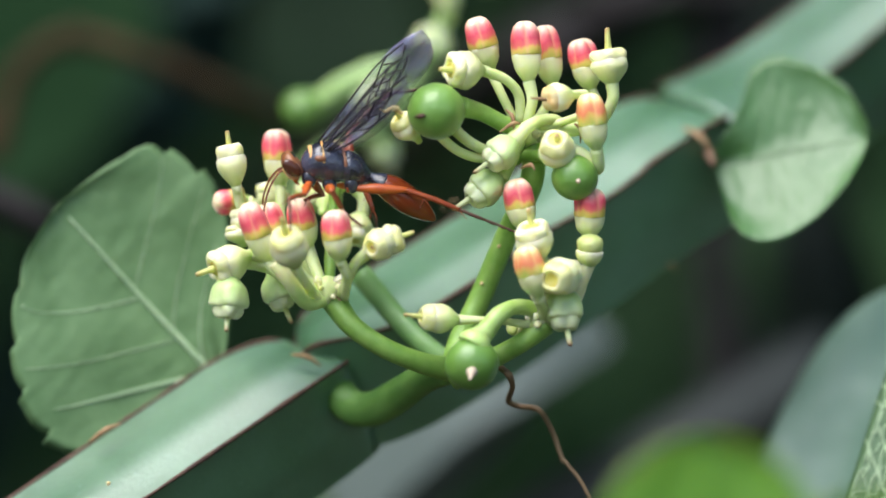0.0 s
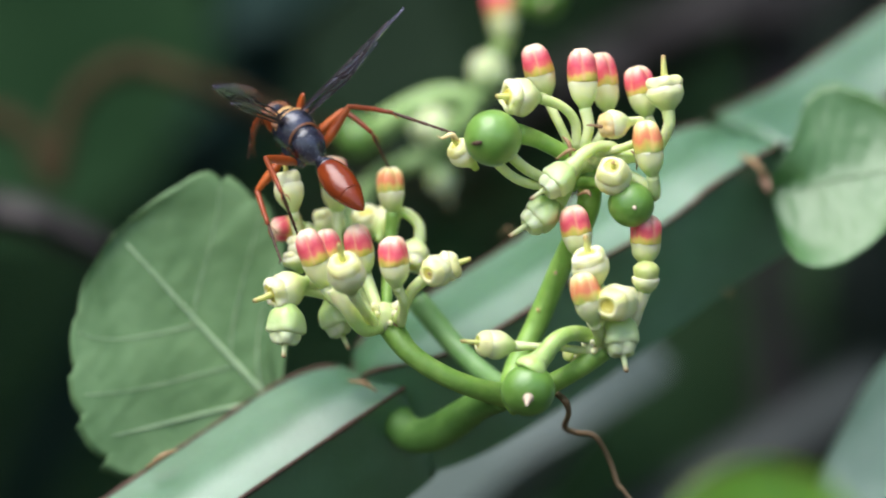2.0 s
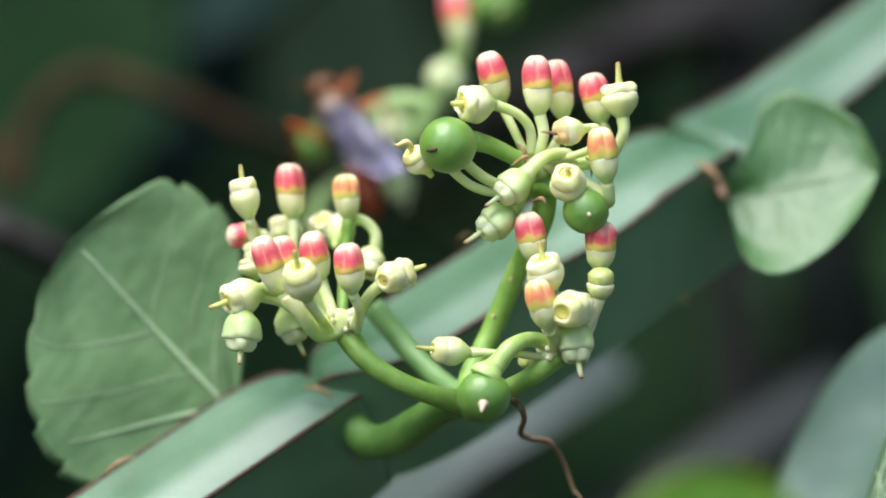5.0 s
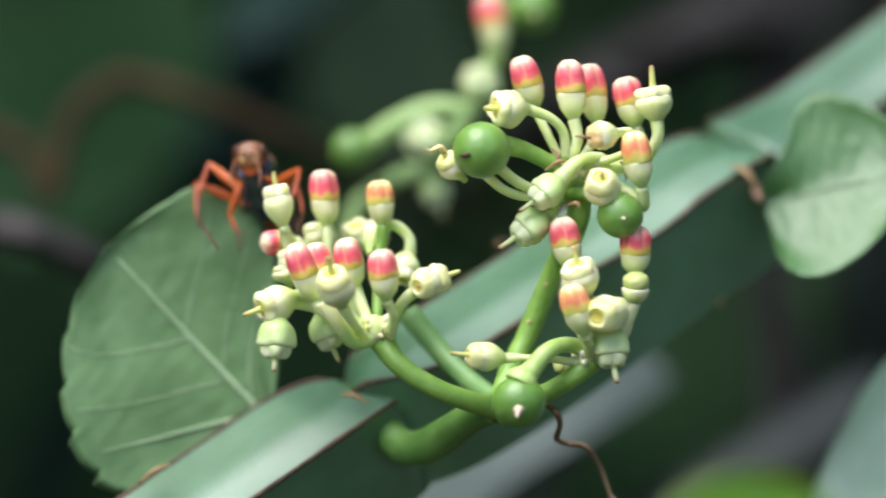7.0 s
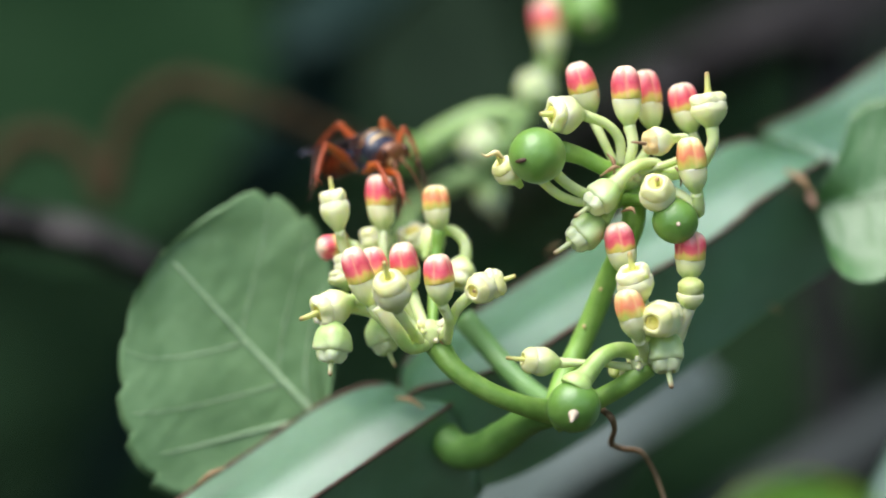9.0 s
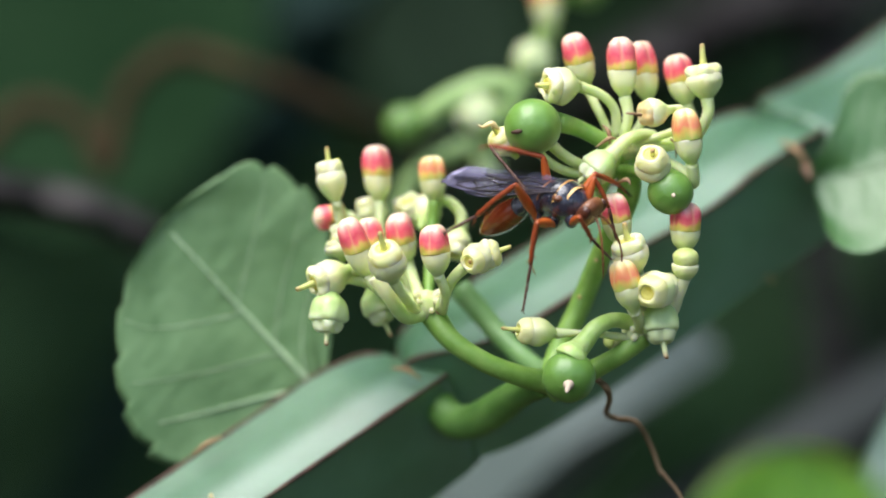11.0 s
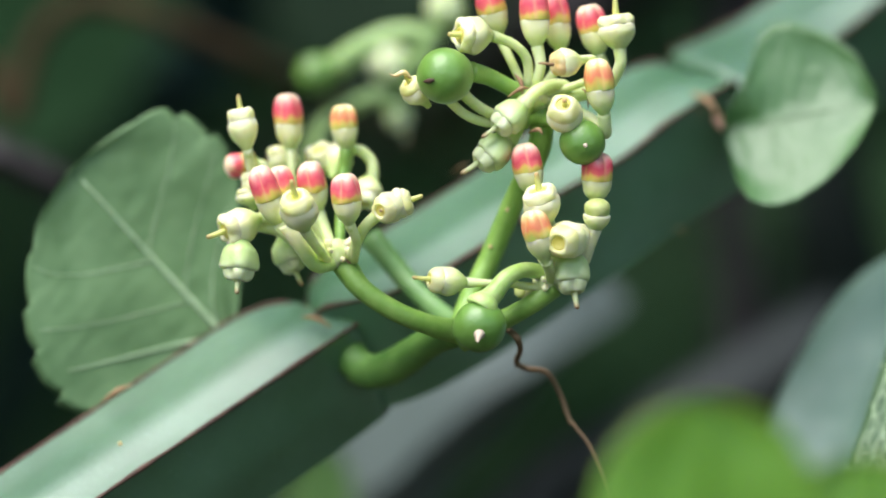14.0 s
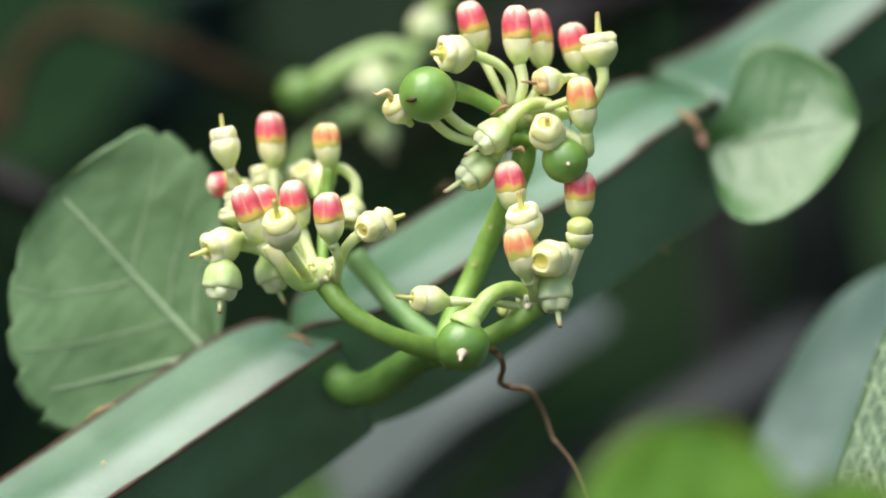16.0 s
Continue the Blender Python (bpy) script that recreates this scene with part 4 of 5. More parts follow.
# leaf added for a faint olive glow, shade put into its colour
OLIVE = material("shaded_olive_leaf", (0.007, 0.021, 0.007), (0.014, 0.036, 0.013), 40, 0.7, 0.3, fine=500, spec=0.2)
l7 = leaf("leaf", (-23.97, 230.00, 50.10), (-5.48, 225.00, 15.08), (0.1, -1, 0.3), 11, "dim olive-green leaf added far back for a faint olive glow", mat=OLIVE, vein_mat=OLIVE, teeth=0, veins=3)
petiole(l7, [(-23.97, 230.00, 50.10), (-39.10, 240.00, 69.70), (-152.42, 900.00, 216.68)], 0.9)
# leaf added to lift the background's tone, its green dimmed as shade
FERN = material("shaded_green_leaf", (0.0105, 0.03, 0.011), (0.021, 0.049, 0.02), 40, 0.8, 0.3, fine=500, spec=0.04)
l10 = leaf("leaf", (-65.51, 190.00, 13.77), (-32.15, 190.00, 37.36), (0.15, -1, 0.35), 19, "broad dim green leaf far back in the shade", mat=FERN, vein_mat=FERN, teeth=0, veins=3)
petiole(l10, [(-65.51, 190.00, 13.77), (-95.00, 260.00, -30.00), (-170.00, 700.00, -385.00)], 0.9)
l8 = leaf("leaf", (44.74, 200.00, -44.31), (40.99, 200.00, 1.31), (0.2, -1, 0.3), 9, "dim green leaf far back in the shade", mat=TEAL_SHADED, vein_mat=TEAL_SHADED, teeth=0, veins=3)
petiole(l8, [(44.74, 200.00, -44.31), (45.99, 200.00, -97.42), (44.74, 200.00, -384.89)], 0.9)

# ---- small marks on the stem ----
for p, q, r in (((-11.52, 10.00, -6.32), (-9.39, 9.00, -7.12), 0.2), ((-26.04, 8.00, -12.61), (-23.78, 8.00, -11.29), 0.22), ((17.52, 21.00, 10.42), (19.59, 20.00, 8.52), 0.24), ((16.26, 24.00, 0.16), (17.12, 24.00, -0.32), 0.10), ((-0.46, 22.00, 4.22), (0.69, 21.00, 4.93), 0.09)):
    mid = tuple(Vector(p).lerp(Vector(q), 0.5) + Vector((0.1, -0.4, 0.25)))
    part("dry_scale", tube([p, mid, q], [r * 0.4, r, r * 0.3], 8, 5), WITHER, stem, "dry brown scale at the joint")
for p in ((-24.35, 3.00, -15.35), (-18.54, 6.00, -13.03), (3.40, 3.10, 1.46), (2.19, 4.10, -1.18)):
    bm = bmesh.new()
    bmesh.ops.create_icosphere(bm, subdivisions=2, radius=0.00016, matrix=Matrix.Translation(at(p)))
    part("speck", bm, TAN, stem, "tiny tan speck")

# ---- wasp: x ahead, y to its left, z up, in millimetres from the middle of the thorax ----
# second tone puts light hairs and a bluish sheen into the shell colour
BLACK = material("blue_black_shell", (0.006, 0.006, 0.012), (0.06, 0.064, 0.1), 800, 0.24, 1.0, fine=4200, sheen=0.8, coat_rough=0.16)
RUST = material("rust_red_shell", (0.13, 0.018, 0.006), (0.24, 0.042, 0.01), 500, 0.18, 0.2, fine=5000)
RUST_HEAD = material("rust_brown_shell", (0.13, 0.042, 0.016), (0.3, 0.12, 0.045), 900, 0.35, 0.3, fine=6000)
ORANGE = material("orange_leg", (0.4, 0.065, 0.01), (0.52, 0.12, 0.018), 700, 0.35, 0.3, fine=6000)
ANTENNA = material("brown_antenna", (0.16, 0.05, 0.02), (0.26, 0.09, 0.03), 700, 0.5)
DUSK = material("dark_tarsus", (0.05, 0.02, 0.012), (0.12, 0.05, 0.03), 900, 0.5, 0.3)
YELLOW = material("yellow_band", (0.62, 0.3, 0.07), (0.75, 0.5, 0.2), 900, 0.4)
RUST_LEG = material("rust_shin", (0.25, 0.04, 0.012), (0.36, 0.075, 0.02), 700, 0.35, 0.3, fine=6000)
CREAM_FACE = material("cream_face", (0.7, 0.45, 0.16), (0.8, 0.62, 0.34), 1200, 0.4)
EYE = material("brown_eye", (0.04, 0.012, 0.008), (0.09, 0.03, 0.015), 900, 0.15)
WING_VEIN = material("wing_vein", (0.015, 0.01, 0.012), (0.03, 0.02, 0.02), 900, 0.5)
WING = material("smoky_wing", (0.07, 0.06, 0.1), (0.22, 0.2, 0.3), 700, 0.28, 0.9, fine=1100, sheen=0.9, coat_rough=0.16)
wn_ = WING.node_tree.nodes["Principled BSDF"]
wa_ = WING.node_tree.nodes.new("ShaderNodeMapRange")
wa_.inputs["To Min"].default_value, wa_.inputs["To Max"].default_value = 0.06, 0.3
wa_.inputs["From Min"].default_value, wa_.inputs["From Max"].default_value = 0.35, 0.65
WING.node_tree.links.new([k for k in WING.node_tree.nodes if k.bl_idname == "ShaderNodeTexNoise"][0].outputs["Fac"], wa_.inputs[0])
wc_ = [k for k in WING.node_tree.nodes if k.bl_idname == "ShaderNodeTexCoord"][0]
wx_, wt_, wm_ = (WING.node_tree.nodes.new("ShaderNode" + k) for k in ("SeparateXYZ", "MapRange", "Math"))
WING.node_tree.links.new(wc_.outputs["Object"], wx_.inputs[0])
WING.node_tree.links.new(wx_.outputs[0], wt_.inputs[0])
wt_.inputs["From Min"].default_value, wt_.inputs["From Max"].default_value = -0.0068, -0.0082
wt_.inputs["To Max"].default_value = 0.45
wm_.operation = "MAXIMUM"
WING.node_tree.links.new(wa_.outputs[0], wm_.inputs[0])
WING.node_tree.links.new(wt_.outputs[0], wm_.inputs[1])
WING.node_tree.links.new(wm_.outputs[0], wn_.inputs["Alpha"])
wn_.inputs["IOR"].default_value = 1.9
wn_.inputs["Specular Tint"].default_value = (0.65, 0.6, 1.0, 1)


def facing(p, ahead, up):
    """The pose of the wasp at p, in plant space."""
    x = Vector(ahead).normalized()
    z = Vector(up)
    z = (z - x * z.dot(x)).normalized()
    y = z.cross(x)
    m = Matrix((x, y, z)).transposed().to_4x4()
    return Matrix.Translation(at(p)) @ m


def body(rows, sides=24, bm=None):
    """A rounded body: rows of (x, middle z, half width, half height)."""
    path = smooth_path(rows, 4)
    rings = [[Vector((x, math.cos(k) * w, z + math.sin(k) * h)) * 0.001 for k in np.linspace(0, 2 * math.pi, sides, endpoint=False)] for x, z, w, h in path]
    return skin(bm or bmesh.new(), rings)


def blob(p, size, turn=(0, 0, 0), subdivisions=3):
    bm = bmesh.new()
    m = Matrix.Translation(Vector(p) * 0.001) @ Euler([radians(a) for a in turn]).to_matrix().to_4x4() @ Matrix.Diagonal((*(s * 0.001 for s in size), 1))
    bmesh.ops.create_icosphere(bm, subdivisions=subdivisions, radius=1, matrix=m)
    return bm


def local(p):
    return Vector(p) * 0.001


ID = Matrix.Identity(4)
wasp = new("wasp")
wasp.empty_display_size = 0.004
tagged(wasp, "slender blue-black wasp with rust-red abdomen and long orange legs", "wasp")
thorax = part("thorax", body([(1.95, 0.0, 0.35, 0.35), (1.6, 0.05, 0.95, 0.9), (0.95, 0.15, 1.38, 1.3), (0.0, 0.15, 1.46, 1.42), (-0.7, 0.05, 1.3, 1.25), (-0.95, 0.0, 1.18, 1.1), (-1.4, -0.05, 1.28, 1.18), (-2.1, -0.25, 1.05, 1.0), (-2.6, -0.42, 0.6, 0.6), (-2.85, -0.5, 0.35, 0.35)]), BLACK, wasp, "blue-black thorax with blue-grey patches", own=Matrix.Scale(1.04, 4))
for x, w, h, mat, z in ((1.42, 1.14, 1.08, YELLOW, 0.08), (0.72, 1.45, 1.36, YELLOW, 0.14), (-0.78, 1.31, 1.25, RUST_HEAD, 0.04)):
    bm = bmesh.new()
    rings = []
    span = 0.5 if x < 1 else 1.0
    for dx, f in ((-0.2 * span, 0.97), (-0.08 * span, 1.03), (0.08 * span, 1.03), (0.2 * span, 0.97)):
        rings.append([local((x + dx - 0.25 * math.cos(k) ** 2, math.cos(k) * w * f, z + math.sin(k) * h * f)) for k in np.linspace(0.25, math.pi - 0.25, 16)])
    vs = [[bm.verts.new(p) for p in r] for r in rings]
    for a, b in zip(vs, vs[1:]):
        for k in range(15):
            bm.faces.new((a[k], a[k + 1], b[k + 1], b[k]))
    part("band", bm, mat, thorax, "yellow cross band" if mat is YELLOW else "rust-brown plate", own=ID)
for x, y, z in ((1.3, 0.6, -0.95), (-0.1, 0.8, -1.15), (-1.6, 0.8, -1.0)):
    for sd in (-1, 1):
        part("coxa", blob((x, sd * y, z), (0.5, 0.42, 0.62), (0, 15, 0)), BLACK, thorax, own=ID)
for s in (-1, 1):
    part("wing_root", blob((0.75, s * 1.22, 0.72), (0.4, 0.28, 0.22)), RUST_HEAD, thorax, own=ID)

head = part("head", body([(-0.5, 0.05, 0.55, 0.55), (-0.3, 0.05, 1.25, 1.05), (0.2, 0.0, 1.42, 1.2), (0.6, -0.1, 1.2, 1.08), (0.92, -0.3, 0.65, 0.7), (1.02, -0.42, 0.25, 0.3)]), RUST_HEAD, wasp, "rust-brown head", own=pose(0.0025, 0, -0.0002, 0, 42, 0) @ Matrix.Scale(0.86, 4))
part("face", body([(0.35, -0.95, 0.6, 0.35), (0.75, -1.0, 0.62, 0.42), (0.72, -1.35, 0.48, 0.3), (0.6, -1.6, 0.24, 0.15)], 14), ORANGE, head, "orange mouthparts", own=ID)
part("crown", blob((-0.02, 0, 0.5), (0.52, 1.0, 0.66)), BLACK, head, "dark crown of the head", own=ID)
for s in (-1, 1):
    part("eye", blob((0.2, s * 1.08, 0.1), (0.58, 0.44, 0.92), (0, 12, 0)), EYE, head, "glossy dark brown eye", own=ID)
    part("face_stripe", blob((0.8, s * 0.52, -0.3), (0.2, 0.24, 0.66), (0, 8, 0)), CREAM_FACE, head, "cream stripe beside the eye", own=ID)
    bm = tube([(0.8, s * 0.25, 0.1), (1.4, s * 0.45, 0.2), (2.5, s * 0.85, -0.2), (3.6, s * 1.15, -1.0), (4.4, s * 1.25, -1.9), (4.9, s * 1.15, -2.7)], [0.15, 0.1, 0.09, 0.085, 0.075, 0.05], 7, 5, place=local)
    part("antenna", bm, ANTENNA, head, "thin brown antenna", own=ID)

ABD = Vector((-2.72, 0, -0.44)) * 0.001
abdomen = part("abdomen", body([(0.25, 0.0, 0.25, 0.25), (-0.3, 0.0, 0.32, 0.32), (-0.9, 0.05, 0.68, 0.62), (-1.8, 0.05, 1.08, 0.92), (-2.8, 0.0, 1.22, 1.02), (-3.8, -0.05, 1.1, 0.95), (-4.8, -0.1, 0.75, 0.72), (-5.6, -0.15, 0.38, 0.36), (-5.95, -0.2, 0.08, 0.08)]), RUST, wasp, "glossy rust-red abdomen", own=Matrix.Translation(ABD))
part("base_segment", body([(0.26, 0.0, 0.27, 0.27), (-0.3, 0.0, 0.36, 0.36), (-0.9, 0.05, 0.72, 0.66), (-1.2, 0.05, 0.86, 0.76), (-1.26, 0.05, 0.76, 0.68)]), BLACK, abdomen, "black first segment", own=ID)
for x, w, h in ((-2.1, 1.15, 0.98), (-3.3, 1.18, 1.0), (-4.3, 0.97, 0.86)):
    part("segment_rim", body([(x + 0.12, 0, w * 0.93, h * 0.93), (x, 0, w * 0.985, h * 0.985), (x - 0.06, 0, w * 0.93, h * 0.93)], 24), RUST, abdomen, own=ID)


def wing(name, length, wide, side):
    """A wing along -x, hinged at its root, with veins on it."""
    def spot(s, c, lift=0.0):
        lead = wide * 0.4 * max(0.0, (s - 0.6) / 0.4) ** 2.2
        f = wide * (0.3 + 0.7 * math.sin(math.pi * min(s * 0.72 + 0.06, 1)) ** 0.9) * (1 if s < 0.8 else math.sqrt(max(1 - ((s - 0.8) / 0.2) ** 2, 0.0)))
        return local((-s * length, side * (0.25 - lead - c * (f - lead * (1 - c) * 0.6)), lift + 0.08 * math.sin(c * 7) + 0.12 * math.sin(s * 9) * c))

    bm = bmesh.new()
    for lift in (0.0, -0.03):
        vs = [[bm.verts.new(spot(i / 48, k / 16, lift)) for k in range(17)] for i in range(49)]
        for i in range(48):
            for k in range(16):
                bm.faces.new((vs[i][k], vs[i][k + 1], vs[i + 1][k + 1], vs[i + 1][k]))
    w = part(name, bm, WING, wasp, "see-through smoky wing with dark veins and violet tip", own=ID)
    lines = [[(0, 0.02), (0.3, 0.02), (0.62, 0.03), (0.85, 0.1)], [(0, 0.2), (0.3, 0.26), (0.5, 0.3)], [(0.5, 0.3), (0.6, 0.5), (0.52, 0.62), (0.38, 0.5), (0.32, 0.27)],
             [(0.5, 0.3), (0.66, 0.12), (0.72, 0.05)], [(0.6, 0.5), (0.75, 0.42), (0.85, 0.2)], [(0.0, 0.3), (0.3, 0.62), (0.52, 0.62), (0.7, 0.75)], [(0.66, 0.15), (0.75, 0.42)]]
    for ln in lines:
        pts = [tuple(spot(s, c, 0.02) * 1000) for s, c in ln]
        part("vein", tube(pts, [0.06] * len(pts), 5, 4, place=local), WING_VEIN, w, own=ID)
    return w


WINGS = []
for s in (1, -1):
    WINGS.append((wing("forewing", 10.8, 2.9, s), s, Vector((0.7, s * 1.0, 1.2)) * 0.001, 0.0))
    WINGS.append((wing("hindwing", 7.4, 2.1, s), s, Vector((0.1, s * 1.0, 1.1)) * 0.001, 6.0))

# legs: hip, lengths of thigh, shin and foot, way the knee goes, resting foot
LEGS = {}
for code, s in (("L", 1), ("R", -1)):
    for row, hip, a, b, c, knee, foot in (("F", (1.3, 0.65, -1.2), 2.9, 2.4, 2.6, (0.6, 0.8, 0.7), (3.0, 2.2, -3.4)),
                                          ("M", (-0.1, 0.85, -1.4), 3.5, 3.1, 3.3, (-0.1, 0.5, 1.0), (-0.2, 4.3, -3.6)),
                                          ("H", (-1.6, 0.85, -1.25), 4.0, 3.9, 4.6, (-0.35, 0.4, 1.0), (-5.0, 3.6, -3.6))):
        fat = 0.66 if row == "F" else 0.78
        bm = tube([(-0.25, 0, 0), (0.2, 0, 0), (0.6, 0, -0.02), (a * 0.45, 0, 0.0), (a * 0.85, 0, 0.0), (a, 0, 0)], [k * fat for k in (0.45, 0.42, 0.32, 0.48, 0.34, 0.22)], 10, 4, place=local)
        thigh = part("leg", bm, ORANGE, wasp, "long orange leg with a dark foot", own=Matrix.Translation(local((hip[0], s * hip[1], hip[2]))))
        bm = tube([(-0.06, 0, 0), (0.3, 0, 0), (b * 0.5, 0, 0.06), (b, 0, 0)], [k * fat for k in (0.22, 0.24, 0.25, 0.19)], 8, 4, place=local)
        for k in range(5):
            x = b * (0.35 + 0.13 * k)
            tube([(x, 0, 0), (x + 0.35, 0.3 if k % 2 else -0.3, 0.22 if k % 3 else -0.25)], [0.045, 0.015], 4, 1, bm, place=local)
        for side in (0.28, -0.2):
            tube([(b - 0.05, 0, 0), (b + 0.45, side, -0.22), (b + 0.8, side * 1.2, -0.42)], [0.05, 0.035, 0.01], 4, 1, bm, place=local)
        shin = part("shin", bm, RUST_LEG, thigh, own=Matrix.Translation(local((a, 0, 0))))
        bm = bmesh.new()
        for k in range(5):
            x0, x1 = c * (0, 0.42, 0.62, 0.77, 0.88)[k], c * (0.42, 0.62, 0.77, 0.88, 1.0)[k]
            tube([(x0, 0, 0), (x0 * 0.3 + x1 * 0.7, 0, -0.02), (x1, 0, 0)], [0.1 - 0.008 * k, 0.135 - 0.01 * k, 0.09 - 0.006 * k], 6, 2, bm, place=local)
        for side in (0.16, -0.16):
            tube([(c - 0.03, 0, 0), (c + 0.12, side, 0.02), (c + 0.22, side * 1.1, -0.1)], [0.05, 0.04, 0.01], 4, 2, bm, place=local)
        toe = part("foot", bm, DUSK, thigh, "thin dark foot", own=Matrix.Translation(local((a + b, 0, 0))))
        LEGS[code + row] = (thigh, shin, toe, Vector((hip[0], s * hip[1], hip[2])), (a, b, c), Vector((knee[0], s * knee[1], knee[2])), Vector((foot[0], s * foot[1], foot[2])))

# the wasp's way: seconds, place, ahead, up, bend of the abdomen, sweep and lift of the wings, and of each leg that holds on its knee, ankle and foot
WAY = []


def pass_by(*row):
    WAY.append(row)


pass_by(0.0, (-8.59, -1.00, 7.17), (-0.96, -0.1, 0.1), (0.1, -0.3, 0.95), 26, (8, 60, 62), dict(LH=((-3.11, -1.28, 5.39), (0.54, -1.30, 4.02), (4.81, -1.39, 2.31)), RH=((-7.23, 2.17, 9.65), (-4.37, 2.08, 12.30), (0.05, 0.97, 12.88)), LM=((-8.37, -4.86, 5.28), (-7.62, -2.21, 3.86), (-6.29, -5.05, 2.85)), LF=((-10.31, -4.12, 5.02), (-11.28, -6.29, 4.71), (-11.17, -7.83, 2.63)), RM=((-6.16, 2.54, 5.53), (-5.54, -0.09, 4.01), (-5.24, 2.93, 2.72)), RF=((-9.08, 2.26, 5.12), (-10.12, 0.12, 4.81), (-10.97, 2.55, 4.45))))
pass_by(0.5, (-11.05, 0.00, 7.26), (-0.93, -0.1, 0.1), (0.05, -0.55, 0.83), 36, (8, 62, 50), dict(RH=((-8.53, 1.45, 10.36), (-5.47, 1.06, 12.76), (-0.89, 1.01, 13.19)), LH=((-11.51, -2.18, 8.25), (-9.11, -4.12, 5.87), (-7.05, -4.08, 1.76)), LM=((-14.35, -0.07, 6.99), (-15.00, -1.11, 4.15), (-15.57, -4.04, 2.73)), RM=((-11.96, 4.48, 4.94), (-10.10, 2.40, 3.59), (-8.42, 2.02, 0.78)), LF=((-14.77, -1.81, 6.20), (-15.56, 0.36, 5.56), (-16.16, -1.78, 6.91)), RF=((-13.95, 3.57, 7.02), (-14.50, 2.13, 5.19), (-15.39, 4.57, 5.03))))
pass_by(1.0, (-12.34, 2.00, 10.40), (-0.7, 0.45, 0.55), (-0.1, -0.75, 0.65), 12, (70, 40, -30), dict(RH=((-8.67, 2.50, 12.77), (-5.12, 1.17, 13.69), (-0.53, 1.15, 13.31)), LM=((-15.57, 0.56, 8.95), (-14.93, -1.67, 6.89), (-14.07, -3.74, 4.48)), RM=((-10.83, 6.19, 11.96), (-9.96, 3.62, 10.45), (-9.01, 6.49, 9.13)), LH=((-13.43, -1.71, 8.40), (-14.50, -5.32, 7.39), (-14.31, -1.45, 4.92)), LF=((-15.31, 1.05, 9.16), (-16.98, 2.77, 9.22), (-17.71, 1.10, 7.36))))
pass_by(1.5, (-14.20, 2.00, 10.15), (-0.8, 0.4, 0.38), (0, -0.7, 0.7), 8, (70, 45, -30), dict(RM=((-12.33, 5.54, 12.08), (-9.94, 3.76, 11.22), (-8.58, 1.79, 8.94)), RH=((-9.89, 2.64, 12.25), (-6.10, 2.06, 12.97), (-1.53, 2.01, 13.46)), LF=((-16.06, 0.15, 9.76), (-17.72, 1.86, 10.02), (-19.94, 2.19, 8.70)), LH=((-15.92, -1.33, 8.33), (-14.90, -4.35, 6.08), (-14.12, -0.34, 3.97)), LM=((-16.23, -0.57, 7.95), (-15.95, -2.70, 5.72), (-15.17, 0.15, 4.26))))
pass_by(2.0, (-15.05, 3.00, 11.47), (-0.55, 0.6, 0.55), (-0.05, -0.6, 0.8), 4, (75, 45, -32), dict(RH=((-11.32, 3.13, 13.34), (-8.17, 0.90, 12.80), (-3.96, -0.27, 11.36)), RM=((-11.78, 4.20, 13.11), (-9.68, 2.64, 11.46), (-8.50, 4.62, 9.09)), LH=((-17.12, -0.80, 9.55), (-15.90, -3.58, 7.09), (-14.82, -0.30, 4.05)), LM=((-17.90, 3.49, 7.33), (-17.02, 1.81, 4.88), (-16.07, -0.01, 2.30))))
pass_by(2.5, (-14.94, 4.00, 11.57), (-0.3, 0.78, 0.5), (-0.1, -0.4, 0.88), 8, (62, 40, -20), dict(RH=((-11.77, 3.50, 13.46), (-9.46, 0.41, 12.86), (-5.40, -0.85, 11.10)), RM=((-11.36, 4.86, 12.81), (-9.77, 2.73, 11.21), (-8.58, 5.04, 9.17)), LH=((-16.61, -0.50, 9.99), (-15.45, -3.07, 7.30), (-14.93, -0.08, 3.83)), LM=((-18.19, 2.23, 9.42), (-17.27, 0.22, 7.24), (-15.86, -2.35, 5.72)), LF=((-17.46, 3.11, 11.14), (-17.65, 5.16, 9.90), (-17.85, 2.98, 8.51))))
pass_by(3.0, (-11.73, 6.00, 12.78), (0, 0.93, 0.25), (0.03, -0.25, 0.95), 16, (60, 40, -8), dict(RH=((-8.47, 6.32, 13.90), (-7.14, 3.14, 12.07), (-5.32, -0.94, 10.96)), RM=((-7.86, 7.15, 12.82), (-7.89, 5.14, 10.47), (-7.74, 2.27, 8.84)), LH=((-15.50, 6.15, 13.60), (-14.27, 4.51, 10.28), (-13.45, 4.60, 5.76)), LM=((-15.35, 8.21, 12.45), (-17.05, 6.41, 10.58), (-18.50, 6.42, 7.62)), RF=((-9.29, 6.41, 10.01), (-9.46, 4.22, 9.06), (-10.13, 4.26, 6.54))))
pass_by(3.2, (-10.14, 18.00, 13.30), (0.2, 0.85, 0.4), (0.0, -0.5, 0.9), 10, (70, 30), {})
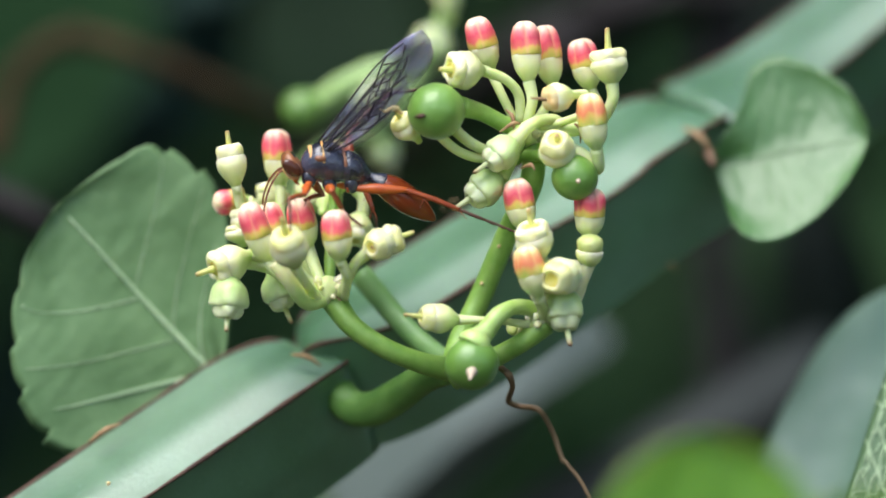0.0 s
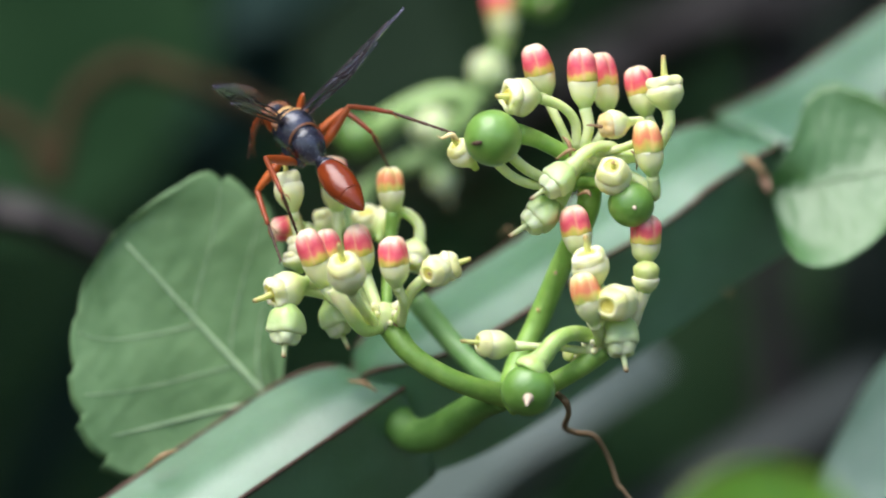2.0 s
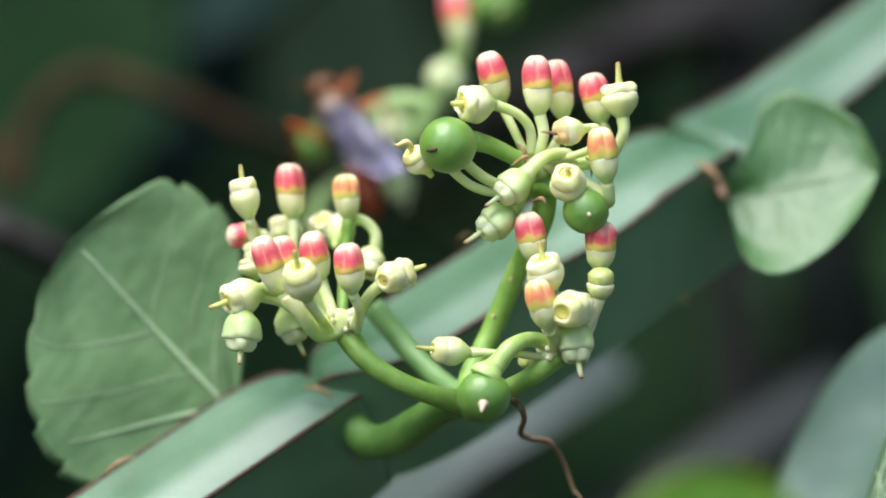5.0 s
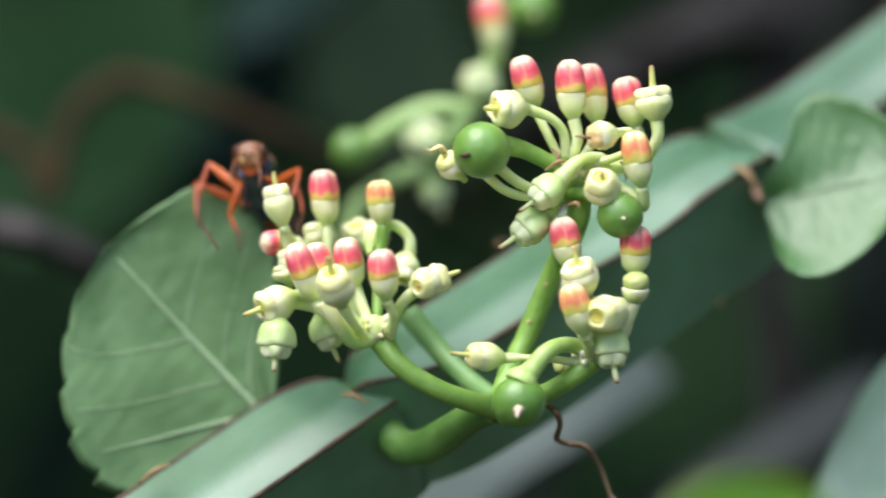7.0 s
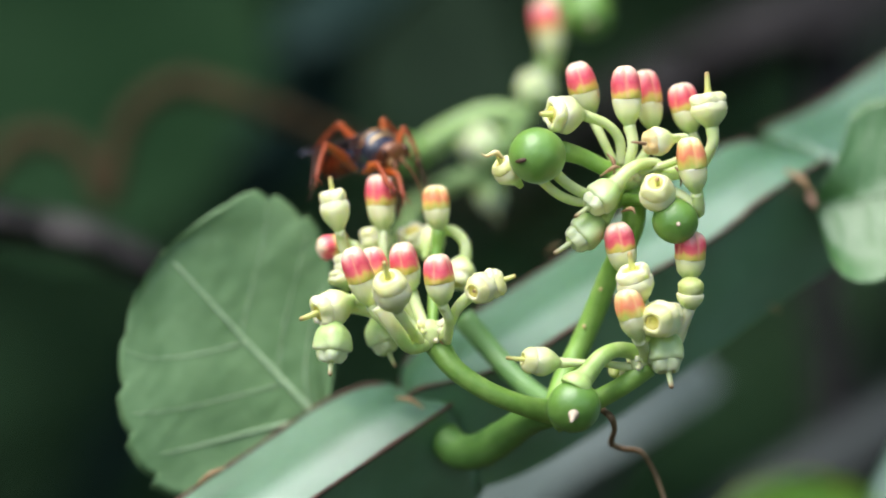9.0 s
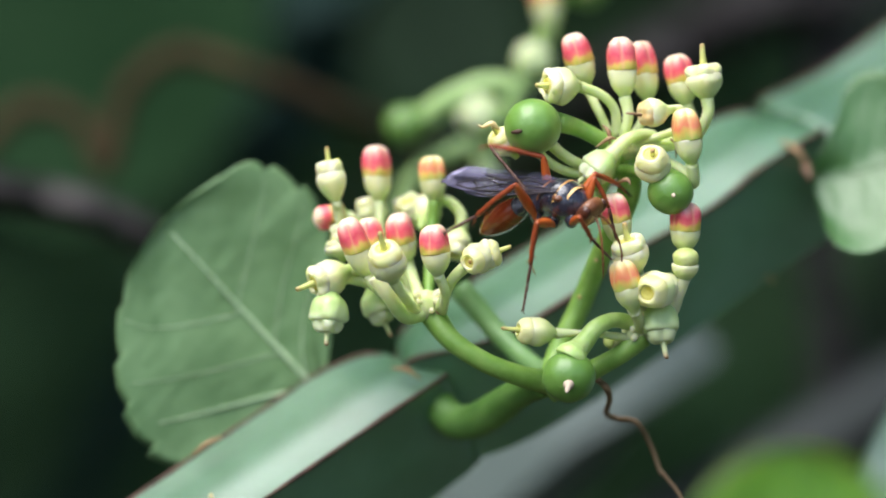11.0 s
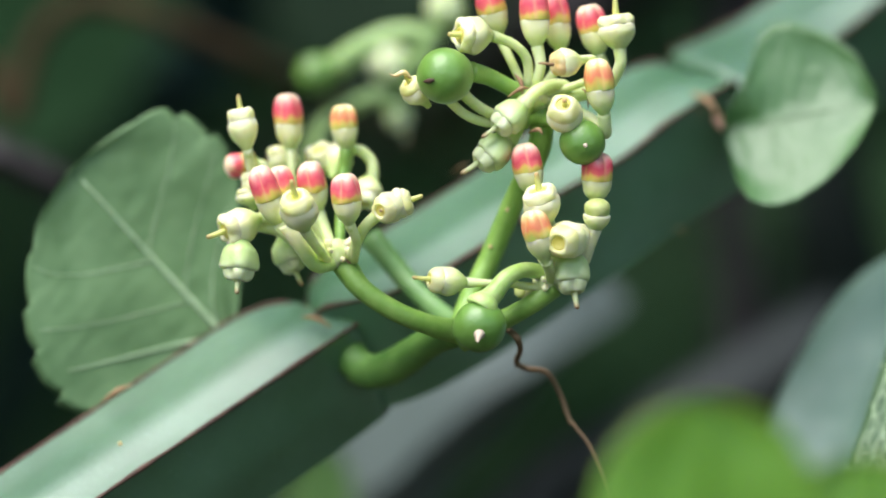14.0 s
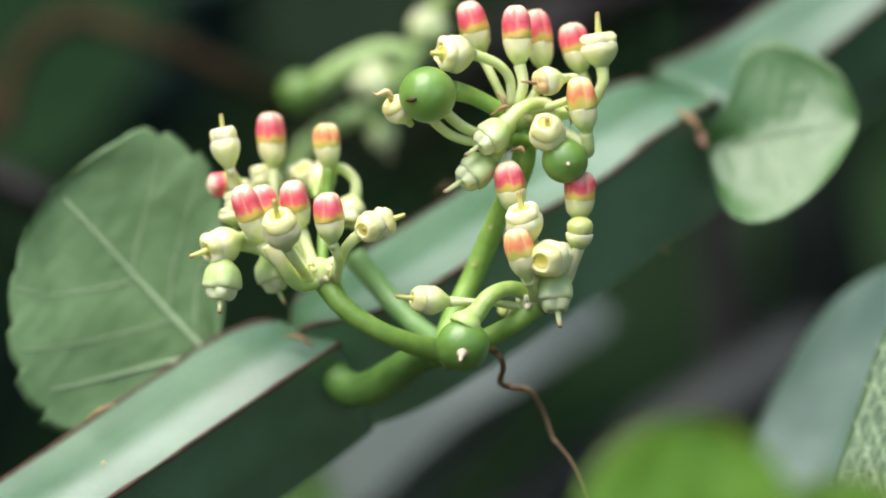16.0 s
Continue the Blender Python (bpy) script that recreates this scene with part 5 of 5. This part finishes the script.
pass_by(3.4, (-10.30, 34.00, 14.95), (0.14, 0.32, 0.92), (-0.05, -0.95, 0.35), 0, (0, 5), dict(RF=((-9.50, 36.79, 15.14), (-9.76, 37.01, 12.75), (-10.25, 35.90, 10.43)), LF=((-10.49, 36.88, 15.26), (-10.75, 37.11, 12.87), (-11.04, 35.97, 10.53)), RM=((-9.67, 36.40, 14.02), (-9.94, 36.62, 11.63), (-10.42, 35.51, 9.31)), LM=((-10.66, 36.49, 14.14), (-10.92, 36.72, 11.75), (-11.21, 35.58, 9.40)), RH=((-9.89, 35.91, 12.62), (-10.15, 36.14, 10.23), (-10.63, 35.02, 7.91)), LH=((-10.88, 36.01, 12.74), (-11.14, 36.23, 10.34), (-11.42, 35.09, 8.00))))
pass_by(3.7, (-8.95, 37.00, 15.89), (0.40, 0.25, 0.85), (-0.15, -0.95, 0.30), 0, (0, 5), dict(RF=((-7.66, 39.61, 15.89), (-8.44, 39.97, 13.63), (-9.64, 39.05, 11.49)), LF=((-8.57, 39.86, 16.24), (-9.34, 40.23, 13.98), (-10.36, 39.25, 11.77)), RM=((-8.16, 39.30, 14.84), (-8.93, 39.67, 12.58), (-10.13, 38.74, 10.44)), LM=((-9.06, 39.55, 15.19), (-9.83, 39.92, 12.93), (-10.85, 38.94, 10.72)), RH=((-8.78, 38.91, 13.53), (-9.55, 39.28, 11.27), (-10.75, 38.36, 9.13)), LH=((-9.68, 39.17, 13.88), (-10.45, 39.53, 11.62), (-11.47, 38.56, 9.41))))
pass_by(4.0, (-7.98, 34.00, 17.24), (0.48, 0.20, 0.85), (-0.15, -0.95, 0.30), 0, (0, 5), dict(LH=((-13.22, 35.04, 14.50), (-14.58, 37.79, 12.18), (-13.59, 33.91, 10.08)), RM=((-5.00, 32.86, 17.50), (-4.35, 35.68, 16.54), (-5.02, 38.62, 15.33)), RF=((-6.61, 36.51, 17.26), (-7.52, 37.00, 15.11), (-8.87, 36.25, 13.06)), LF=((-7.47, 36.78, 17.68), (-8.36, 37.27, 15.53), (-9.55, 36.45, 13.40)), LM=((-8.03, 36.54, 16.67), (-8.93, 37.03, 14.52), (-10.13, 36.22, 12.38)), RH=((-7.89, 35.98, 14.99), (-8.80, 36.47, 12.84), (-10.16, 35.70, 10.79))))
pass_by(4.3, (-9.68, 34.00, 18.04), (0.00, 0.10, 1.00), (0.00, -0.99, 0.10), 0, (2, 58), dict(LH=((-14.23, 34.83, 15.38), (-15.08, 37.82, 13.20), (-15.18, 33.99, 10.86)), RM=((-6.10, 36.90, 19.23), (-4.19, 35.10, 17.73), (-3.32, 38.04, 16.75)), RF=((-9.20, 36.64, 18.96), (-9.20, 37.39, 16.73), (-9.29, 36.86, 14.23)), LF=((-10.17, 36.64, 18.96), (-10.17, 37.39, 16.73), (-10.07, 36.86, 14.23)), LM=((-10.17, 36.53, 17.79), (-10.17, 37.28, 15.56), (-10.07, 36.74, 13.07)), RH=((-9.20, 36.38, 16.34), (-9.20, 37.13, 14.10), (-9.29, 36.59, 11.61))))
pass_by(4.7, (-10.05, 34.00, 17.70), (-0.10, 0.10, 1.00), (0.00, -0.99, 0.10), 0, (2, 58), dict(LH=((-14.45, 34.80, 15.04), (-15.27, 37.87, 12.95), (-15.37, 34.04, 10.62)), RM=((-6.38, 36.82, 18.92), (-4.38, 35.27, 17.25), (-3.51, 38.21, 16.28)), RF=((-9.67, 36.64, 18.66), (-9.46, 37.40, 16.43), (-9.31, 36.86, 13.95)), LF=((-10.65, 36.63, 18.56), (-10.44, 37.39, 16.34), (-10.08, 36.85, 13.87)), LM=((-10.53, 36.52, 17.40), (-10.32, 37.28, 15.17), (-9.97, 36.73, 12.71)), RH=((-9.41, 36.38, 16.05), (-9.21, 37.14, 13.83), (-9.05, 36.59, 11.33))))
pass_by(5.4, (-9.0, 38.0, 9.0), (-0.75, 0.1, 0.6), (0.2, -0.7, 0.7), 5, (10, 10), {})
pass_by(6.1, (-14.0, 30.0, 5.5), (-0.9, -0.3, 0.3), (0.1, -0.1, 0.95), 8, (5, 6), {})
pass_by(6.5, (-14.84, 30.00, 10.95), (-0.5, -0.5, 0.6), (0.1, 0.3, 0.9), 10, (4, 6), {})
pass_by(6.8, (-15.18, 22.00, 10.72), (-0.3, -0.45, 0.8), (0.05, 0.75, 0.6), 10, (4, 6), {})
pass_by(7.0, (-17.70, 13.00, 9.64), (-0.1, -0.72, 0.6), (0, 0.62, 0.75), 10, (4, 6), dict(RM=((-21.10, 13.27, 10.59), (-21.75, 11.32, 8.27), (-21.72, 8.96, 5.96)), RH=((-22.07, 13.24, 9.12), (-21.80, 10.38, 6.48), (-20.18, 6.68, 4.28)), RF=((-19.51, 11.29, 6.79), (-18.87, 9.35, 5.53), (-18.57, 7.10, 4.27)), LM=((-14.35, 10.13, 10.03), (-14.78, 7.90, 7.92), (-14.81, 10.52, 5.93)), LF=((-14.47, 11.31, 8.58), (-14.16, 9.82, 6.73), (-14.50, 7.57, 5.46))))
pass_by(7.5, (-15.80, 11.00, 8.48), (-0.12, -0.6, 0.75), (0, 0.75, 0.6), 10, (4, 6), dict(RM=((-18.01, 12.45, 9.57), (-18.29, 9.57, 8.47), (-18.64, 6.47, 7.38)), RH=((-19.40, 13.34, 7.86), (-19.49, 10.02, 5.82), (-18.89, 6.09, 3.51)), RF=((-17.59, 12.01, 8.32), (-17.91, 9.89, 7.24), (-18.00, 7.44, 6.38)), LM=((-13.10, 8.52, 10.24), (-13.16, 6.24, 8.14), (-13.34, 8.49, 5.74))))
pass_by(8.0, (-16.69, 10.00, 9.34), (-0.35, -0.68, 0.55), (0.1, 0.7, 0.6), 10, (4, 6), dict(RM=((-19.25, 11.94, 9.75), (-18.72, 9.29, 8.24), (-17.78, 6.50, 6.74)), RH=((-20.49, 12.31, 7.95), (-19.25, 9.42, 5.65), (-17.76, 5.45, 3.87)), LM=((-13.49, 8.94, 10.90), (-11.74, 7.08, 9.14), (-11.71, 7.60, 5.88)), LF=((-14.41, 6.23, 9.14), (-14.57, 8.02, 7.55), (-14.59, 6.03, 5.88))))
pass_by(8.3, (-16.34, 10.00, 10.04), (-0.05, -0.7, 0.6), (0.05, 0.7, 0.6), 10, (4, 6), dict(RM=((-18.91, 12.01, 10.24), (-19.00, 9.43, 8.52), (-18.26, 6.70, 6.82)), RH=((-20.38, 12.83, 7.95), (-19.04, 9.91, 5.73), (-17.44, 5.99, 3.95)), LM=((-12.87, 9.12, 11.17), (-11.52, 7.33, 9.02), (-11.39, 9.02, 6.19))))
pass_by(8.5, (-15.55, 10.00, 10.09), (0.08, -0.8, 0.5), (0, 0.55, 0.8), 10, (6, 8), dict(RM=((-18.32, 9.09, 11.82), (-18.77, 7.28, 9.34), (-18.97, 10.34, 8.10)), RH=((-20.11, 12.38, 7.78), (-18.53, 9.49, 5.69), (-16.84, 5.57, 3.99)), LM=((-12.09, 9.41, 11.12), (-11.17, 7.73, 8.68), (-11.04, 9.72, 6.05)), LH=((-12.50, 11.61, 11.27), (-13.26, 15.19, 9.92), (-13.54, 10.96, 8.15))))
pass_by(8.8, (-13.90, 10.00, 11.34), (0.5, -0.82, 0), (0.05, -0.1, 0.98), 10, (4, -8), dict(RH=((-16.79, 8.26, 12.74), (-17.17, 5.33, 10.19), (-17.48, 9.39, 8.05)), RM=((-13.05, 6.56, 10.20), (-12.37, 4.06, 8.50), (-11.86, 7.18, 7.55)), LH=((-15.78, 11.60, 13.67), (-17.08, 14.95, 12.15), (-17.77, 11.22, 9.54))))
pass_by(9.0, (-13.00, 10.00, 11.78), (0.5, -0.84, -0.05), (0, -0.35, 0.9), 14, (4, -8), dict(RH=((-16.43, 8.17, 12.19), (-17.01, 5.27, 9.65), (-17.70, 9.59, 8.25)), RM=((-12.64, 6.52, 10.68), (-11.68, 4.11, 8.97), (-11.37, 7.19, 7.83)), RF=((-11.13, 6.37, 9.85), (-10.69, 4.71, 8.17), (-11.16, 6.87, 6.79)), LH=((-15.58, 11.74, 13.77), (-17.33, 14.82, 12.13), (-17.61, 11.29, 9.20))))
pass_by(9.2, (-10.49, 8.00, 11.02), (0.58, -0.78, -0.05), (0.03, -0.3, 0.95), 14, (4, -8), dict(RH=((-12.38, 5.32, 11.35), (-13.43, 2.46, 8.92), (-13.71, 6.79, 7.40)), RM=((-11.39, 4.37, 8.75), (-11.52, 1.65, 7.27), (-11.82, 4.73, 6.12)), LH=((-13.59, 9.73, 12.70), (-16.38, 12.44, 12.52), (-16.64, 8.41, 10.32))))
pass_by(10.0, (-2.5, 4.0, 9.5), (0.95, -0.2, 0.1), (0.0, -0.3, 0.95), 10, (20, 20), {})
pass_by(10.6, (0.5, -1.0, 5.5), (0.8, -0.55, -0.1), (0.0, -0.4, 0.9), 10, (6, 8), {})
pass_by(11.3, (1.07, -7.00, 5.66), (0.74, -0.62, -0.2), (0.1, -0.5, 0.86), 46, (3, -16, -22), dict(RH=((-3.34, -8.97, 5.18), (-6.82, -7.53, 4.19), (-11.33, -7.67, 3.27)), RM=((-0.21, -9.76, 2.10), (-1.24, -9.77, -0.82), (-1.92, -8.47, -3.78)), LH=((-0.56, -5.05, 8.96), (-2.85, -7.53, 10.91), (-4.06, -11.96, 10.74)), LM=((4.55, -5.92, 6.61), (6.65, -3.75, 7.29), (7.52, -0.59, 7.75)), RF=((2.80, -10.33, 3.18), (3.99, -8.45, 2.29), (5.59, -6.44, 1.90))))
pass_by(11.5, (1.43, -7.00, 5.83), (0.74, -0.62, -0.2), (0.1, -0.5, 0.86), 46, (3, -16, -22), dict(RH=((-3.41, -8.51, 5.26), (-6.67, -6.59, 4.31), (-11.17, -6.73, 3.38)), RM=((-0.08, -9.08, 1.64), (-1.14, -7.91, -1.03), (-2.05, -8.77, -4.08)), LH=((-0.18, -5.05, 9.13), (-2.50, -7.58, 10.99), (-3.75, -12.00, 10.81)), LM=((3.54, -5.94, 7.97), (5.62, -4.11, 9.37), (6.67, -1.00, 9.65)), RF=((3.25, -10.18, 3.08), (4.95, -8.65, 2.34), (6.75, -6.82, 1.92)), LF=((4.76, -7.00, 6.90), (6.78, -5.75, 7.26), (7.82, -3.37, 7.39))))
pass_by(12.0, (2.22, -7.00, 5.05), (0.74, -0.62, -0.2), (0.1, -0.5, 0.86), 46, (3, -16, -22), dict(RH=((-3.41, -6.16, 4.63), (-6.64, -8.24, 3.98), (-11.17, -8.39, 3.17)), RM=((0.28, -8.70, 0.79), (0.75, -6.39, -1.22), (1.73, -7.92, -3.97)), LH=((0.19, -5.05, 8.21), (-2.65, -5.17, 10.89), (-3.98, -9.57, 10.90)), LM=((3.80, -5.94, 7.40), (5.73, -4.44, 9.31), (6.66, -1.29, 9.67)), RF=((1.85, -10.51, 3.08), (2.99, -9.33, 1.33), (4.18, -7.47, -0.04)), LF=((5.48, -5.32, 5.51), (6.68, -4.38, 3.66), (6.88, -6.53, 2.21))))
pass_by(12.2, (1.86, -7.00, 4.88), (0.74, -0.62, -0.2), (0.1, -0.5, 0.86), 46, (3, -16, -22), dict(RH=((-3.67, -6.96, 4.49), (-6.78, -9.21, 3.83), (-11.31, -9.36, 3.06)), RM=((0.24, -9.30, 0.93), (0.71, -7.05, -1.15), (1.69, -8.35, -4.02)), LH=((-0.03, -5.06, 8.10), (-2.81, -5.18, 10.83), (-4.19, -9.57, 10.88)), LM=((3.47, -5.94, 7.22), (5.44, -4.62, 9.21), (6.41, -1.48, 9.54)), RF=((1.96, -10.65, 3.03), (3.02, -9.52, 1.20), (4.14, -7.61, -0.17)), LF=((5.35, -5.66, 5.38), (6.55, -4.58, 3.61), (6.71, -6.76, 2.20))))
pass_by(12.4, (0.16, -3.00, 6.09), (0.5, -0.75, -0.35), (0, -0.5, 0.87), 25, (10, 0), dict(RH=((-4.02, -4.48, 6.06), (-7.15, -6.71, 5.42), (-11.19, -6.82, 3.23)), LM=((2.96, -2.02, 7.91), (5.37, -0.53, 9.16), (6.32, -3.68, 9.27)), LF=((2.37, -0.50, 4.14), (3.56, -2.03, 2.72), (4.45, -4.14, 1.50))))
pass_by(12.5, (-1.58, -3.00, 6.52), (-0.05, -0.8, -0.55), (0.02, -0.5, 0.85), 15, (3, -12), dict(RH=((-4.52, 2.20, 7.64), (-7.71, 0.04, 7.06), (-10.94, -0.02, 3.79)), RM=((-4.86, 0.35, 4.78), (-5.87, -1.54, 2.54), (-6.16, -3.11, -0.34)), LM=((1.99, -2.23, 7.56), (4.51, -3.32, 9.00), (6.55, -0.76, 9.39)), LH=((1.02, 1.04, 9.36), (2.14, -1.44, 6.56), (2.07, -1.40, 1.96)), LF=((1.79, -3.42, 4.06), (3.32, -4.46, 2.53), (4.48, -6.45, 1.32))))
pass_by(12.6, (-1.52, -3.00, 6.60), (-0.05, -0.8, -0.55), (0.02, -0.5, 0.85), 15, (3, -12), dict(RH=((-4.58, 2.10, 7.76), (-7.65, -0.21, 7.10), (-10.91, -0.28, 3.85)), RM=((-4.99, 0.15, 4.90), (-6.13, -1.57, 2.58), (-7.06, -1.59, -0.58)), LM=((2.10, -2.22, 7.57), (4.16, -4.30, 8.61), (6.39, -1.99, 9.40)), LH=((1.48, 1.06, 9.16), (1.84, -1.04, 5.89), (1.81, -1.02, 1.29)), LF=((1.84, -3.42, 4.12), (3.17, -4.76, 2.65), (4.54, -6.48, 1.25))))
pass_by(12.8, (-2.05, -3.00, 6.64), (-0.05, -0.8, -0.55), (0.02, -0.5, 0.85), 15, (5, -8), dict(RH=((-4.67, 2.41, 7.73), (-7.74, 0.08, 7.10), (-11.01, 0.03, 3.87)), RM=((-5.00, 0.62, 4.86), (-6.09, -1.07, 2.50), (-6.92, -1.09, -0.69)), LM=((1.67, -2.22, 7.49), (4.08, -3.77, 8.68), (6.31, -1.46, 9.43)), LH=((0.70, -3.90, 8.54), (1.19, -1.24, 5.73), (1.52, -3.45, 1.71)), LF=((1.33, -3.42, 4.19), (3.11, -3.42, 2.58), (4.48, -5.22, 1.31))))
pass_by(12.9, (-9.97, 10.00, 11.61), (-0.75, -0.5, 0.35), (0.1, -0.3, 0.9), 5, (88, 25, 40), {})
pass_by(12.98, (-8.94, 22.00, 12.03), (-0.95, 0.1, 0.2), (0.2, -0.2, 0.95), 0, (85, -10, 55), {})
pass_by(13.02, (-40.76, 28.00, 16.97), (-0.95, 0.1, 0.2), (0.2, -0.2, 0.95), 0, (85, -10, 55), {})
pass_by(13.1, (-60.0, 36.0, 32.0), (-0.9, 0.2, 0.3), (0.2, -0.1, 0.95), 0, (85, 20), {})
pass_by(13.2, (-86.0, 44.0, 38.0), (-0.9, 0.3, 0.3), (0.2, -0.1, 0.95), 0, (85, 30), {})
pass_by(14.0, (-330.0, 140.0, 60.0), (-0.9, 0.35, 0.0), (0.0, 0.0, 1.0), 0, (85, 10), {})
pass_by(16.0, (-560.0, 420.0, -60.0), (-0.8, 0.5, -0.1), (0.0, 0.0, 1.0), 0, (85, 20), {})


def stance(t):
    """Body pose, abdomen, wings and feet (plant space) at t, between two entries of WAY."""
    i = max(k for k in range(len(WAY)) if WAY[k][0] <= t + 1e-6)
    a, b = WAY[i], WAY[min(i + 1, len(WAY) - 1)]
    s = 0.0 if b is a else (t - a[0]) / (b[0] - a[0])
    s = s * s * (3 - 2 * s)
    ma, mb = facing(*a[1:4]), facing(*b[1:4])
    m = Matrix.LocRotScale(ma.translation.lerp(mb.translation, s), ma.to_quaternion().slerp(mb.to_quaternion(), s), None)
    legs = {}
    for code, leg in LEGS.items():
        ends = []
        for e, me in ((a, ma), (b, mb)):
            ends.append([at(q) for q in e[6][code]] if code in e[6] else [me @ q for q in at_rest(leg)])
        legs[code] = [p.lerp(q, s) for p, q in zip(*ends)]
    return m, a[4] + (b[4] - a[4]) * s, [(*a[5], 0)[k] + ((*b[5], 0)[k] - (*a[5], 0)[k]) * s for k in (0, 1, 2)], legs


def at_rest(leg):
    """Knee, ankle and foot of a leg at rest, in the wasp's space."""
    hip, (a, b, c), knee, foot = leg[3:]
    d = foot - hip
    far = min(d.length, (a + b + c) * 0.95)
    x = d.normalized()
    side = (knee - x * knee.dot(x)).normalized()
    q = (a * a + far * far - (b + c) ** 2) / (2 * a * far)
    k = hip + x * (a * q) + side * (a * math.sqrt(max(1 - q * q, 0)))
    shin = (foot - k).normalized() * b
    return [v * 0.001 for v in (k, k + shin + side * 0.3, foot)]


def along(x, near):
    """A turn whose x runs along x and whose z keeps near a given way."""
    x = x.normalized()
    z = (near - x * near.dot(x)).normalized()
    return Matrix((x, z.cross(x), z)).transposed().to_4x4()


def bend_leg(leg, knee, ankle, foot):
    """Poses of thigh (in the wasp) and of shin and foot (in the thigh) that reach for these places in the wasp's space."""
    hip, (a, b, c), near = leg[3] * 0.001, (k * 0.001 for k in leg[4]), leg[5]
    turn = along(knee - hip, near)
    k = hip + (knee - hip).normalized() * a
    shin = along(ankle - k, near)
    n = k + (ankle - k).normalized() * b
    toe = along(foot - n, near)
    thigh = Matrix.Translation(hip) @ turn
    back = thigh.inverted()
    return thigh, back @ Matrix.Translation(k) @ shin, back @ Matrix.Translation(n) @ toe


def motions():
    times = sorted({round(k * 0.1, 1) for k in range(0, 133)} - {13.0} | {12.98, 13.02, 13.6, 14.0, 15.0, 16.0})
    rows, belly, fly, step = [], [], [[] for _ in WINGS], {c: ([], [], []) for c in LEGS}
    for t in times:
        m, bend, (sweep, lift, twist), legs = stance(t)
        rows.append((t, m))
        belly.append((t, Matrix.Translation(ABD) @ pose(0, 0, 0, 0, -bend, 0)))
        beat = 35 * math.sin(t * 40) if t > 12.85 else 0
        for k, (w, s, root, extra) in enumerate(WINGS):
            fly[k].append((t, Matrix.Translation(root) @ Matrix.Rotation(radians(-s * (sweep + extra)), 4, "Z") @ Matrix.Rotation(radians(lift + beat - extra * 0.4), 4, "Y") @ Matrix.Rotation(radians(s * twist), 4, "X")))
        for code, leg in LEGS.items():
            poses = bend_leg(leg, *(m.inverted() @ q for q in legs[code]))
            for k in range(3):
                step[code][k].append((t, poses[k]))
    walk(wasp, rows)
    walk(abdomen, belly)
    for k, (w, *_) in enumerate(WINGS):
        walk(w, fly[k])
    for code, leg in LEGS.items():
        for k in range(3):
            walk(leg[k], step[code][k])


motions()
